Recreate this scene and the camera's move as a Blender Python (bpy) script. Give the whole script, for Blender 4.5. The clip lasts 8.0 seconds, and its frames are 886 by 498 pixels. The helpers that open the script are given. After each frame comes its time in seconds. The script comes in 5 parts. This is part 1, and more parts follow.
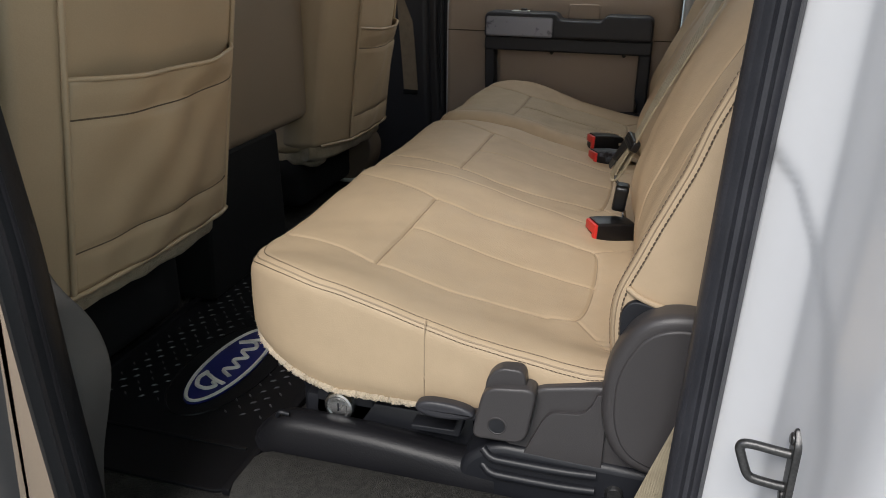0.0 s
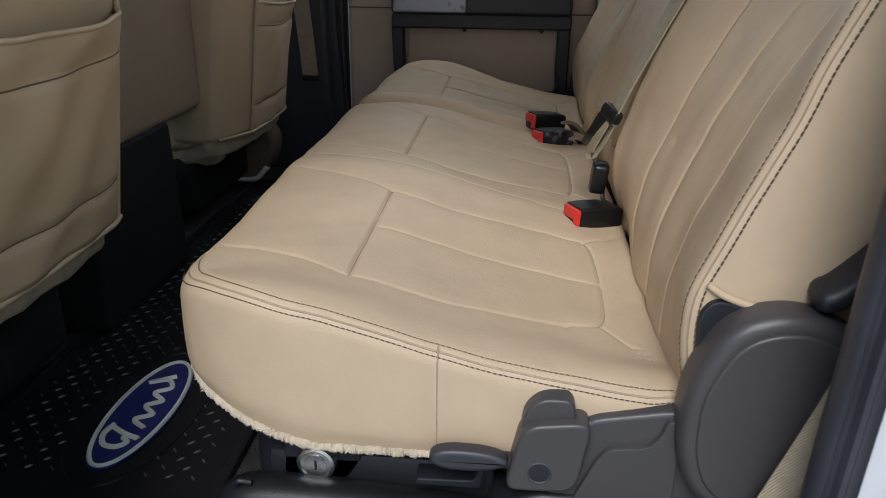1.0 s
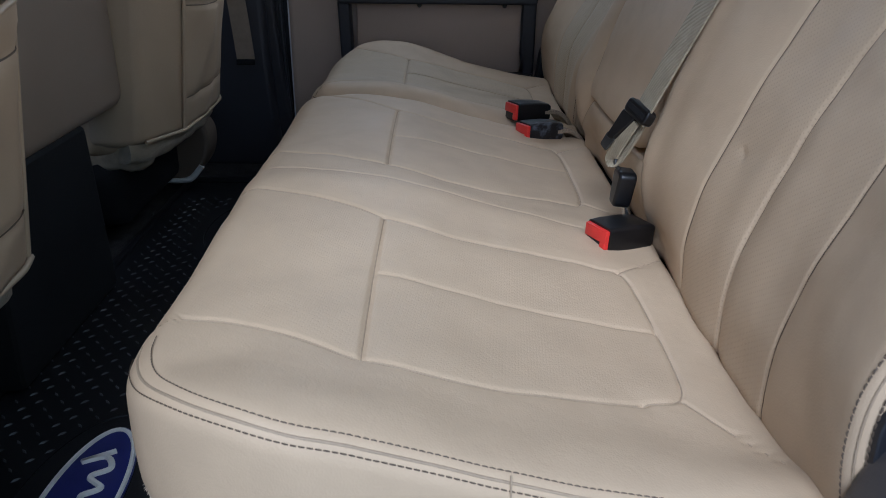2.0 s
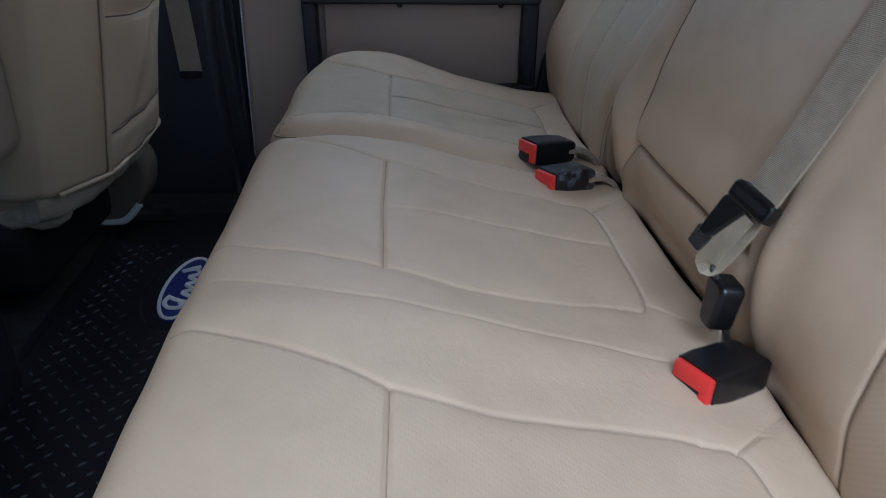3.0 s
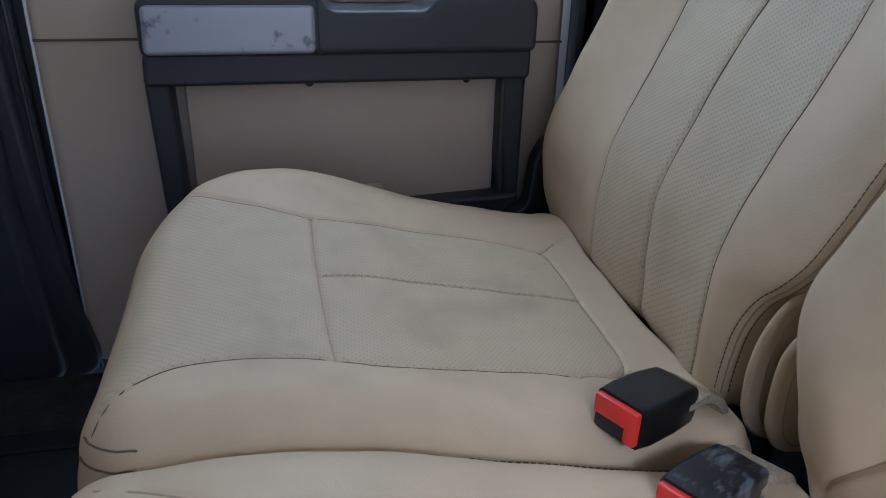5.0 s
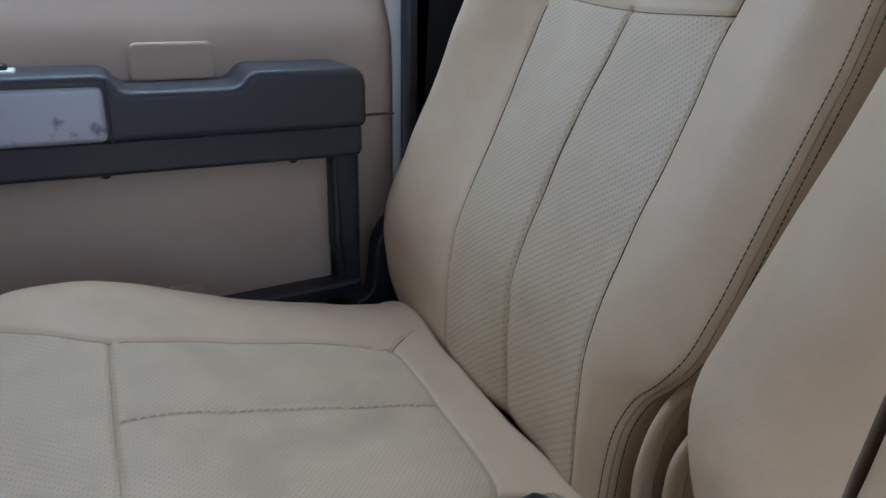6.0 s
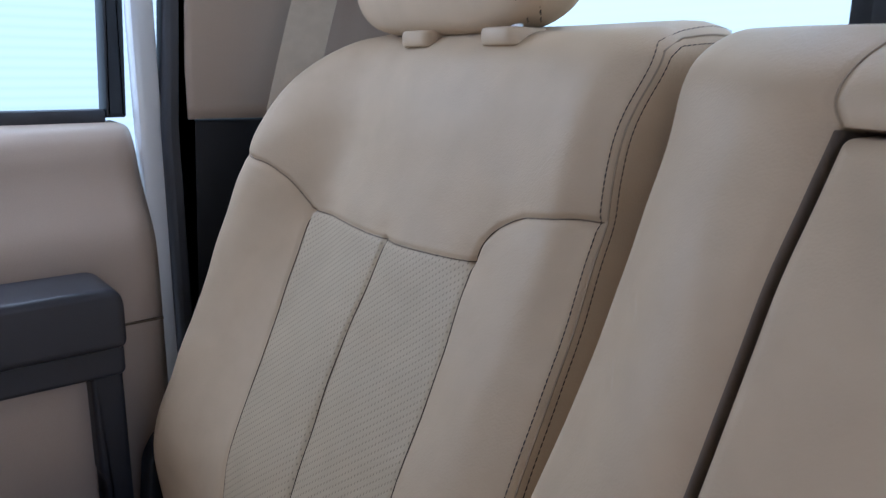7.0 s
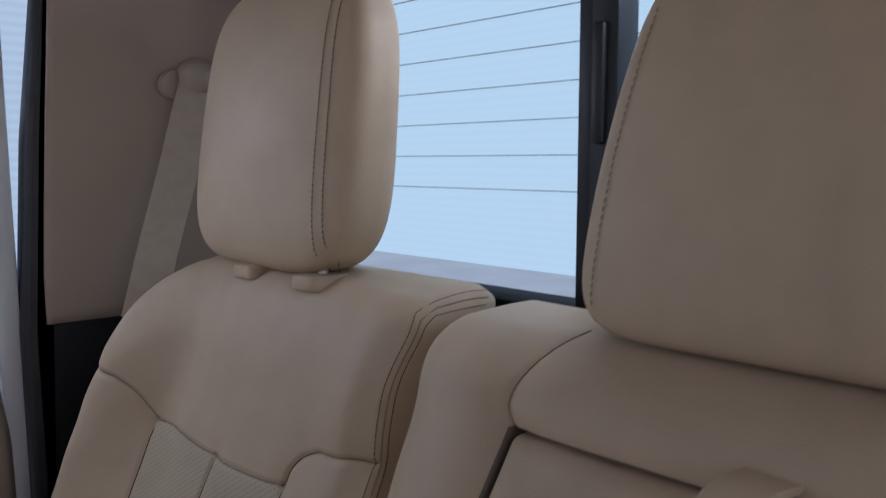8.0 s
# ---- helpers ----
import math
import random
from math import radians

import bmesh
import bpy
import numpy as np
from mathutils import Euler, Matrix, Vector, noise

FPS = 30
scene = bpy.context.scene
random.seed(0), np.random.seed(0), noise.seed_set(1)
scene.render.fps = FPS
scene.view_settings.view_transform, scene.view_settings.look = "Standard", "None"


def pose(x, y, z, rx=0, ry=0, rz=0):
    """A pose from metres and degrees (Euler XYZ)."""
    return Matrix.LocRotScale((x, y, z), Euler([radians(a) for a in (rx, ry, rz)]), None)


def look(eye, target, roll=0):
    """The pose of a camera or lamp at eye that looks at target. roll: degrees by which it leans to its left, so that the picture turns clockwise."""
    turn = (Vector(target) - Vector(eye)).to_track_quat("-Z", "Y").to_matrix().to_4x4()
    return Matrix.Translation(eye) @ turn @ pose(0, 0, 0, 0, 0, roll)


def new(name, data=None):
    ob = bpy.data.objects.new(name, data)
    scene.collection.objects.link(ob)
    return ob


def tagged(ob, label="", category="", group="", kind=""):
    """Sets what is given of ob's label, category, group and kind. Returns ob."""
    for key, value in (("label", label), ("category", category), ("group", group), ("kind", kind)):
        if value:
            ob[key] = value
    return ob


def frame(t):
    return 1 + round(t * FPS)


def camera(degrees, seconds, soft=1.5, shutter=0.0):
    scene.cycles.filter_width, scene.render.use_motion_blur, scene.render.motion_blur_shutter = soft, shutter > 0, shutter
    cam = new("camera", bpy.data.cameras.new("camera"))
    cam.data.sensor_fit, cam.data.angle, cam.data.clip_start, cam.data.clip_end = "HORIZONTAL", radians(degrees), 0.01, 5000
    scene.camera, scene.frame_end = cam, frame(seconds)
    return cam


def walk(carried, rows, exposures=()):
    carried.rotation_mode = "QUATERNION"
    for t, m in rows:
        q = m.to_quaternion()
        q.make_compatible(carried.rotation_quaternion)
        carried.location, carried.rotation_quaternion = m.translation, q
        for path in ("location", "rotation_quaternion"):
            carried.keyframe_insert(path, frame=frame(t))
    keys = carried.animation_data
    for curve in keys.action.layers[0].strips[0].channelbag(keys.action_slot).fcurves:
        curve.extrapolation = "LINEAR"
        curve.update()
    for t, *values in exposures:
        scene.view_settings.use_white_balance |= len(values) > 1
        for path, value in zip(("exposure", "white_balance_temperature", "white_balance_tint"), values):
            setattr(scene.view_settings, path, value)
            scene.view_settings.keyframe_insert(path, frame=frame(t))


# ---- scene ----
cam = camera(60.6, 8.0, soft=0.85, shutter=0.2)
PATH = [
    (0, (0.055, -0.077, 0.741), (-0.433, 1.716, 0.0), 0.8),
    (0.5, (-0.041, -0.041, 0.716), (-0.306, 1.796, -0.03), 0.8),
    (1, (-0.12, 0.095, 0.665), (-0.285, 1.943, -0.081), 0.7),
    (1.2, (-0.143, 0.147, 0.645), (-0.28, 1.998, -0.1), 0.7),
    (2.3, (-0.249, 0.384, 0.675), (-0.174, 2.194, -0.171), 0.7),
    (2.5, (-0.255, 0.444, 0.684), (-0.161, 2.247, -0.176), 0.7),
    (3, (-0.279, 0.662, 0.677), (-0.162, 2.458, -0.194), 0.9),
    (3.5, (-0.304, 0.849, 0.679), (-0.157, 2.643, -0.193), 0.8),
    (4, (-0.316, 1.028, 0.696), (-0.094, 2.817, -0.17), 0.8),
    (4.2, (-0.326, 1.098, 0.707), (-0.063, 2.883, -0.157), 0.9),
    (5.3, (-0.325, 1.386, 0.658), (0.169, 3.139, -0.169), 1.4),
    (5.5, (-0.304, 1.404, 0.654), (0.255, 3.149, -0.147), 1.0),
    (6, (-0.276, 1.44, 0.668), (0.519, 3.139, -0.025), 1.1),
    (6.5, (-0.226, 1.467, 0.735), (0.803, 3.082, 0.16), 1.0),
    (7, (-0.203, 1.452, 0.806), (1.015, 2.968, 0.338), 0.7),
    (7.5, (-0.197, 1.392, 0.878), (1.13, 2.84, 0.502), 0.2),
    (7.7, (-0.204, 1.351, 0.916), (1.165, 2.772, 0.593), 0.2),
    (8, (-0.178, 1.3, 0.97), (1.222, 2.71, 0.737), -0.2),
]
EXPOSURES = [(0.0, -0.25, 6600, 11), (0.5, -0.22, 6450, 11), (1.2, -0.20, 5800, 11), (2.3, -0.23, 5000, 12), (3.4, 0.02, 4850, 11), (4.1, 0.42, 4850, 10), (5.5, 0.80, 5000, 9), (6.0, 0.82, 5000, 10), (6.5, 1.0, 5050, 13), (7.2, 0.54, 5250, 18), (8.0, -0.20, 5550, 22)]
walk(cam, [(t, look(eye, target, roll)) for t, eye, target, roll in PATH], EXPOSURES)

# ---- world and light ----
world = bpy.data.worlds.new("world")
scene.world = world
world.use_nodes = True
_wn = world.node_tree.nodes
_sky = _wn.new("ShaderNodeTexSky")
_sky.sky_type, _sky.sun_disc = "NISHITA", False
_sky.sun_elevation, _sky.sun_rotation = radians(46.0), radians(189.5)
_wn["Background"].inputs["Strength"].default_value = 0.125
world.node_tree.links.new(_sky.outputs[0], _wn["Background"].inputs["Color"])
_sun = new("sun", bpy.data.lights.new("sun", "SUN"))
_sun.data.energy, _sun.data.angle, _sun.data.color = 3.5, radians(28), (1.0, 0.98, 0.95)
_sun.matrix_world = look((-0.5, -3.0, 3.15), (0, 0, 0))


def window_light(at, target, wide, high, energy, color):
    """Daylight of the bright hall, standing in an opening of the cab."""
    la = bpy.data.lights.new("window_light", "AREA")
    la.shape, la.size, la.size_y, la.energy, la.color = "RECTANGLE", wide, high, energy, color
    ob = new("window_light", la)
    ob.matrix_world = look(at, target)


window_light((-1.55, 1.49, 1.22), (0.0, 1.49, 0.80), 1.3, 0.22, 1.6, (0.95, 0.98, 1.0))
window_light((-0.25, 2.59, 1.14), (-0.22, 1.95, 0.35), 0.62, 0.26, 1.95, (0.95, 0.98, 1.0))
window_light((0.468, 1.38, 1.20), (-0.1, 1.44, 0.35), 1.1, 0.05, 1.7, (0.95, 0.98, 1.0))


# ---- materials ----
def node_mat(name):
    m = bpy.data.materials.new(name)
    m.use_nodes = True
    nt = m.node_tree
    return m, nt, nt.nodes["Principled BSDF"]


def link(nt, a, b):
    nt.links.new(a, b)


def surface(name, color, rough=0.5, metal=0.0, vary=0.12, scale=8.0, grain=300.0, bump=0.15, depth=0.001, coat=0.0, sheen=0.0, spec=0.5):
    """A plain material with two scales of variation in colour and roughness, and a fine relief."""
    m, nt, p = node_mat(name)
    co = nt.nodes.new("ShaderNodeTexCoord")
    big, fine = nt.nodes.new("ShaderNodeTexNoise"), nt.nodes.new("ShaderNodeTexNoise")
    big.inputs["Scale"].default_value, fine.inputs["Scale"].default_value = scale, grain
    big.inputs["Detail"].default_value = 5
    for n in (big, fine):
        link(nt, co.outputs["Object"], n.inputs["Vector"])
    mix = nt.nodes.new("ShaderNodeMix")
    mix.data_type = "RGBA"
    mix.inputs["A"].default_value = (*[c * (1 - vary) for c in color], 1)
    mix.inputs["B"].default_value = (*[min(1, c * (1 + vary)) for c in color], 1)
    add = nt.nodes.new("ShaderNodeMath")
    add.operation = "MULTIPLY_ADD"
    link(nt, fine.outputs["Fac"], add.inputs[0])
    add.inputs[1].default_value = 0.5
    link(nt, big.outputs["Fac"], add.inputs[2])
    rng = nt.nodes.new("ShaderNodeMapRange")
    rng.inputs["From Min"].default_value, rng.inputs["From Max"].default_value = 0.45, 1.05
    link(nt, add.outputs[0], rng.inputs["Value"])
    link(nt, rng.outputs[0], mix.inputs["Factor"])
    link(nt, mix.outputs["Result"], p.inputs["Base Color"])
    rr = nt.nodes.new("ShaderNodeMapRange")
    rr.inputs["To Min"].default_value, rr.inputs["To Max"].default_value = max(0.02, rough - 0.08), min(1, rough + 0.08)
    link(nt, big.outputs["Fac"], rr.inputs["Value"])
    link(nt, rr.outputs[0], p.inputs["Roughness"])
    p.inputs["Metallic"].default_value = metal
    p.inputs["Coat Weight"].default_value = coat
    p.inputs["Specular IOR Level"].default_value = spec
    p.inputs["Sheen Weight"].default_value = sheen
    if bump:
        b = nt.nodes.new("ShaderNodeBump")
        b.inputs["Strength"].default_value, b.inputs["Distance"].default_value = bump, depth
        link(nt, fine.outputs["Fac"], b.inputs["Height"])
        link(nt, b.outputs[0], p.inputs["Normal"])
    return m


def leather(name, color, holes="", dark=0.6, dirt=0.5, pitch=190, deep=1.0):
    """Soiled seat leather with fine pebbling; holes: the two axes of the perforated pattern."""
    m, nt, p = node_mat(name)
    co = nt.nodes.new("ShaderNodeTexCoord")

    def noise_at(scale, detail=4):
        n = nt.nodes.new("ShaderNodeTexNoise")
        n.inputs["Scale"].default_value, n.inputs["Detail"].default_value = scale, detail
        link(nt, co.outputs["Object"], n.inputs["Vector"])
        return n

    def mixed(fac, a, b):
        x = nt.nodes.new("ShaderNodeMix")
        x.data_type = "RGBA"
        for key, v in (("A", a), ("B", b)):
            if isinstance(v, tuple):
                x.inputs[key].default_value = (*v, 1)
            else:
                link(nt, v, x.inputs[key])
        link(nt, fac, x.inputs["Factor"])
        return x.outputs["Result"]

    def ranged(v, a, b, to0=0.0, to1=1.0):
        r = nt.nodes.new("ShaderNodeMapRange")
        for key, x in (("From Min", a), ("From Max", b), ("To Min", to0), ("To Max", to1)):
            r.inputs[key].default_value = x
        link(nt, v, r.inputs["Value"])
        return r.outputs[0]

    soil, blotch = noise_at(5.5, 6), noise_at(28, 3)
    soil.inputs["Distortion"].default_value = 0.6
    col = mixed(ranged(blotch.outputs["Fac"], 0.3, 0.7), tuple(c * 0.96 for c in color), tuple(c * 1.03 for c in color))
    col = mixed(ranged(soil.outputs["Fac"], 0.56, 0.78, 0, dirt), col, tuple(c * f for c, f in zip(color, (0.70, 0.70, 0.71))))
    peb = nt.nodes.new("ShaderNodeTexVoronoi")
    peb.inputs["Scale"].default_value = 520
    link(nt, co.outputs["Object"], peb.inputs["Vector"])
    wrinkle = noise_at(45, 6)
    wrinkle.inputs["Distortion"].default_value = 1.2
    hgt = nt.nodes.new("ShaderNodeMath")
    hgt.operation = "MULTIPLY_ADD"
    link(nt, peb.outputs["Distance"], hgt.inputs[0])
    hgt.inputs[1].default_value = 0.35
    link(nt, wrinkle.outputs["Fac"], hgt.inputs[2])
    height = hgt.outputs[0]
    if holes:
        sep, com = nt.nodes.new("ShaderNodeSeparateXYZ"), nt.nodes.new("ShaderNodeCombineXYZ")
        link(nt, co.outputs["Object"], sep.inputs[0])
        link(nt, sep.outputs[holes[0]], com.inputs[0])
        link(nt, sep.outputs[holes[1]], com.inputs[1])
        rot = nt.nodes.new("ShaderNodeMapping")
        rot.inputs["Rotation"].default_value[2] = radians(38)
        link(nt, com.outputs[0], rot.inputs["Vector"])
        slim = nt.nodes.new("ShaderNodeMapping")
        slim.inputs["Scale"].default_value = (1.25, 0.80, 1.0)
        link(nt, rot.outputs[0], slim.inputs["Vector"])
        dots = nt.nodes.new("ShaderNodeTexVoronoi")
        dots.voronoi_dimensions = "2D"
        dots.inputs["Randomness"].default_value, dots.inputs["Scale"].default_value = 0.0, pitch
        link(nt, slim.outputs[0], dots.inputs["Vector"])
        hole = ranged(dots.outputs["Distance"], 0.10, 0.24, 1, 0)
        col = mixed(hole, col, tuple(c * dark for c in color))
        sub = nt.nodes.new("ShaderNodeMath")
        sub.operation = "MULTIPLY_ADD"
        link(nt, hole, sub.inputs[0])
        sub.inputs[1].default_value = -deep
        link(nt, height, sub.inputs[2])
        height = sub.outputs[0]
    b = nt.nodes.new("ShaderNodeBump")
    b.inputs["Strength"].default_value, b.inputs["Distance"].default_value = 0.30, 0.0013
    link(nt, height, b.inputs["Height"])
    link(nt, b.outputs[0], p.inputs["Normal"])
    link(nt, col, p.inputs["Base Color"])
    link(nt, ranged(soil.outputs["Fac"], 0.3, 0.8, 0.50, 0.66), p.inputs["Roughness"])
    p.inputs["Specular IOR Level"].default_value = 0.3
    return m


TAN = (0.505, 0.385, 0.255)
M_leather = leather("leather", TAN)
M_perf = leather("perforated_leather", (0.475, 0.373, 0.250), "XY", 0.74, 0.9, 215)
M_perf_back = leather("perforated_leather_back", (0.475, 0.38, 0.256), "YZ", 0.62, 0.6, 215)
M_perf_faint = leather("worn_perforated_leather", tuple(c * 0.98 for c in TAN), "XY", 0.97, 0.5, 240, 0.35)
M_perf_back_faint = leather("worn_perforated_leather_back", tuple(c * 0.95 for c in TAN), "YZ", 0.86, 0.5, 250, 0.6)
M_stalk = surface("woven_stalk", (0.30, 0.235, 0.16), 0.8, vary=0.35, scale=300, grain=700, bump=0.8, depth=0.002)
M_vinyl = surface("door_vinyl", (0.435, 0.34, 0.262), 0.55, vary=0.06, scale=4, grain=700, bump=0.25, depth=0.0006)
M_gloss = surface("buckle_plastic", (0.0055, 0.0055, 0.0065), 0.36, vary=0.3, scale=30, grain=500, bump=0.15, depth=0.0004, spec=0.45)
# brown of the base trim; round the armrest it paints the gap's shade
M_browntrim_shade = surface("brown_trim_and_shade", (0.15, 0.112, 0.08), 0.5, vary=0.1, scale=6, grain=700, bump=0.2)
M_fabric = surface("pocket_vinyl", (0.485, 0.365, 0.240), 0.5, vary=0.08, scale=6, grain=500, bump=0.2, depth=0.0008)
M_midback = surface("brown_vinyl", (0.27, 0.205, 0.15), 0.55, vary=0.08, scale=5, grain=600, bump=0.25, depth=0.0008)
M_grubby = surface("grubby_lining", (0.44, 0.355, 0.24), 0.95, vary=0.3, scale=40, grain=900, bump=0.8, depth=0.004, sheen=0.2)
M_fleece = surface("fleece_lining", (0.58, 0.48, 0.345), 0.95, vary=0.25, scale=60, grain=900, bump=0.8, depth=0.004, sheen=0.3)
M_thread = surface("dark_thread", (0.050, 0.040, 0.033), 0.8, vary=0.2, bump=0)
M_thread_brown = surface("brown_thread", (0.10, 0.072, 0.048), 0.7, vary=0.2, bump=0)
M_thread_tan = surface("tan_thread", (0.33, 0.255, 0.17), 0.7, vary=0.15, bump=0)
M_thread_pale = surface("pale_thread", (0.46, 0.37, 0.25), 0.7, vary=0.15, bump=0)
# dark brown that stands for the shade down in a seam or joint
M_seam_shade = surface("seam_shadow", (0.11, 0.078, 0.05), 0.8, vary=0.1, bump=0)
M_greyplastic = surface("grey_plastic", (0.052, 0.048, 0.049), 0.40, vary=0.08, scale=6, grain=900, bump=0.35, depth=0.0006)
M_darktrim = surface("dark_trim", (0.028, 0.028, 0.034), 0.45, vary=0.1, scale=7, grain=900, bump=0.3, depth=0.0005)
M_black = surface("black_plastic", (0.012, 0.013, 0.017), 0.46, vary=0.2, scale=9, grain=600, bump=0.2, depth=0.0006)
M_rubber = surface("black_rubber", (0.010, 0.010, 0.012), 0.40, vary=0.25, scale=6, grain=400, bump=0.3, depth=0.0008, spec=0.3)
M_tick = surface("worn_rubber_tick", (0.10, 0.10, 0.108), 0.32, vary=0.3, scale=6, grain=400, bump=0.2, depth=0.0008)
M_seal = surface("door_seal_rubber", (0.034, 0.035, 0.042), 0.42, vary=0.25, scale=14, grain=500, bump=0.3, depth=0.001)
M_carpet = surface("dark_carpet", (0.030, 0.028, 0.026), 0.95, vary=0.75, scale=30, grain=420, bump=1.0, depth=0.006, sheen=0.05, spec=0.1)
M_pile = surface("olive_carpet_pile", (0.036, 0.034, 0.029), 1.0, vary=0.85, scale=180, grain=700, bump=1.0, depth=0.008, sheen=0.1, spec=0.1)
M_dull = surface("dull_black_plastic", (0.011, 0.011, 0.012), 0.75, vary=0.3, scale=8, grain=500, bump=0.2, spec=0.2)
M_matte = surface("matte_grey_plastic", (0.095, 0.090, 0.089), 0.7, vary=0.15, scale=6, grain=700, bump=0.3, depth=0.0006, spec=0.3)
M_white = surface("white_paint", (0.67, 0.68, 0.70), 0.22, vary=0.02, scale=3, grain=60, bump=0.0, coat=0.6)
M_steel = surface("steel", (0.72, 0.72, 0.71), 0.26, metal=1.0, vary=0.12, scale=20, grain=500, bump=0.1, depth=0.0003)
M_darksteel = surface("dark_steel", (0.10, 0.10, 0.10), 0.42, metal=0.85, vary=0.5, scale=30, grain=400, bump=0.2, depth=0.0005)
M_red = surface("red_button", (0.62, 0.03, 0.022), 0.4, vary=0.08, grain=400, bump=0.1)
M_blue = surface("blue_emblem", (0.012, 0.018, 0.15), 0.45, vary=0.15, scale=20, bump=0.1)
M_emblem = surface("pale_emblem", (0.78, 0.78, 0.74), 0.6, vary=0.12, scale=30, bump=0.1)


def scuffed():
    """Black plastic with pale rubbed streaks."""
    m, nt, p = node_mat("scuffed_buckle_plastic")
    co, mp = nt.nodes.new("ShaderNodeTexCoord"), nt.nodes.new("ShaderNodeMapping")
    mp.inputs["Scale"].default_value = (90, 260, 90)
    mp.inputs["Rotation"].default_value[2] = radians(35)
    n, big, mul, r = nt.nodes.new("ShaderNodeTexNoise"), nt.nodes.new("ShaderNodeTexNoise"), nt.nodes.new("ShaderNodeMath"), nt.nodes.new("ShaderNodeValToRGB")
    n.inputs["Scale"].default_value, n.inputs["Detail"].default_value = 1.0, 5
    big.inputs["Scale"].default_value = 38
    mul.operation = "MULTIPLY"
    r.color_ramp.elements[0].position, r.color_ramp.elements[1].position = 0.27, 0.42
    r.color_ramp.elements[0].color, r.color_ramp.elements[1].color = (0.007, 0.007, 0.009, 1), (0.10, 0.11, 0.13, 1)
    link(nt, co.outputs["Object"], mp.inputs["Vector"])
    link(nt, mp.outputs[0], n.inputs["Vector"])
    link(nt, co.outputs["Object"], big.inputs["Vector"])
    link(nt, n.outputs["Fac"], mul.inputs[0])
    link(nt, big.outputs["Fac"], mul.inputs[1])
    link(nt, mul.outputs[0], r.inputs["Fac"])
    link(nt, r.outputs[0], p.inputs["Base Color"])
    p.inputs["Roughness"].default_value = 0.4
    return m


M_scuffed = scuffed()


def webbing(name, dark, light):
    """Belt webbing: fine ribs across the strap and a slight soiling."""
    m, nt, p = node_mat(name)
    co = nt.nodes.new("ShaderNodeTexCoord")
    w, n = nt.nodes.new("ShaderNodeTexWave"), nt.nodes.new("ShaderNodeTexNoise")
    w.bands_direction = "Z"
    w.inputs["Scale"].default_value, w.inputs["Distortion"].default_value, w.inputs["Detail Scale"].default_value = 230, 0.6, 3
    n.inputs["Scale"].default_value, n.inputs["Detail"].default_value = 60, 4
    x = nt.nodes.new("ShaderNodeMix")
    x.data_type = "RGBA"
    x.inputs["A"].default_value, x.inputs["B"].default_value = (*dark, 1), (*light, 1)
    a = nt.nodes.new("ShaderNodeMath")
    a.operation = "MULTIPLY_ADD"
    a.inputs[1].default_value = 0.45
    link(nt, co.outputs["Object"], w.inputs["Vector"])
    link(nt, co.outputs["Object"], n.inputs["Vector"])
    link(nt, w.outputs["Fac"], a.inputs[0])
    link(nt, n.outputs["Fac"], a.inputs[2])
    link(nt, a.outputs[0], x.inputs["Factor"])
    link(nt, x.outputs["Result"], p.inputs["Base Color"])
    b = nt.nodes.new("ShaderNodeBump")
    b.inputs["Strength"].default_value, b.inputs["Distance"].default_value = 0.5, 0.001
    link(nt, w.outputs["Fac"], b.inputs["Height"])
    link(nt, b.outputs[0], p.inputs["Normal"])
    p.inputs["Roughness"].default_value = 0.7
    return m


M_web = webbing("belt_webbing", (0.215, 0.180, 0.120), (0.40, 0.34, 0.23))
M_web_tan = webbing("tan_belt_webbing", (0.19, 0.145, 0.10), (0.31, 0.24, 0.17))
M_web_pale = webbing("pale_belt_webbing", (0.38, 0.31, 0.225), (0.54, 0.445, 0.33))
M_head = surface("headliner", (0.50, 0.43, 0.34), 0.9, vary=0.05, scale=5, grain=700, bump=0.3)
M_concrete = surface("concrete", (0.32, 0.32, 0.315), 0.6, vary=0.15, scale=1.2, grain=40, bump=0.1)


def silver():
    m, nt, p = node_mat("scuffed_silver_paint")
    co = nt.nodes.new("ShaderNodeTexCoord")
    n = nt.nodes.new("ShaderNodeTexNoise")
    n.inputs["Scale"].default_value, n.inputs["Detail"].default_value = 34, 6
    link(nt, co.outputs["Object"], n.inputs["Vector"])
    r = nt.nodes.new("ShaderNodeValToRGB")
    r.color_ramp.elements[0].position, r.color_ramp.elements[1].position = 0.62, 0.70
    r.color_ramp.elements[0].color, r.color_ramp.elements[1].color = (0.36, 0.37, 0.43, 1), (0.14, 0.14, 0.17, 1)
    link(nt, n.outputs["Fac"], r.inputs["Fac"])
    link(nt, r.outputs[0], p.inputs["Base Color"])
    p.inputs["Metallic"].default_value, p.inputs["Roughness"].default_value = 0.35, 0.38
    return m


M_silver = silver()


def glass():
    m, nt, p = node_mat("tinted_glass")
    p.inputs["Base Color"].default_value = (0.93, 0.97, 1.0, 1)
    p.inputs["Transmission Weight"].default_value, p.inputs["Roughness"].default_value, p.inputs["IOR"].default_value = 1.0, 0.0, 1.05
    return m


M_glass = glass()


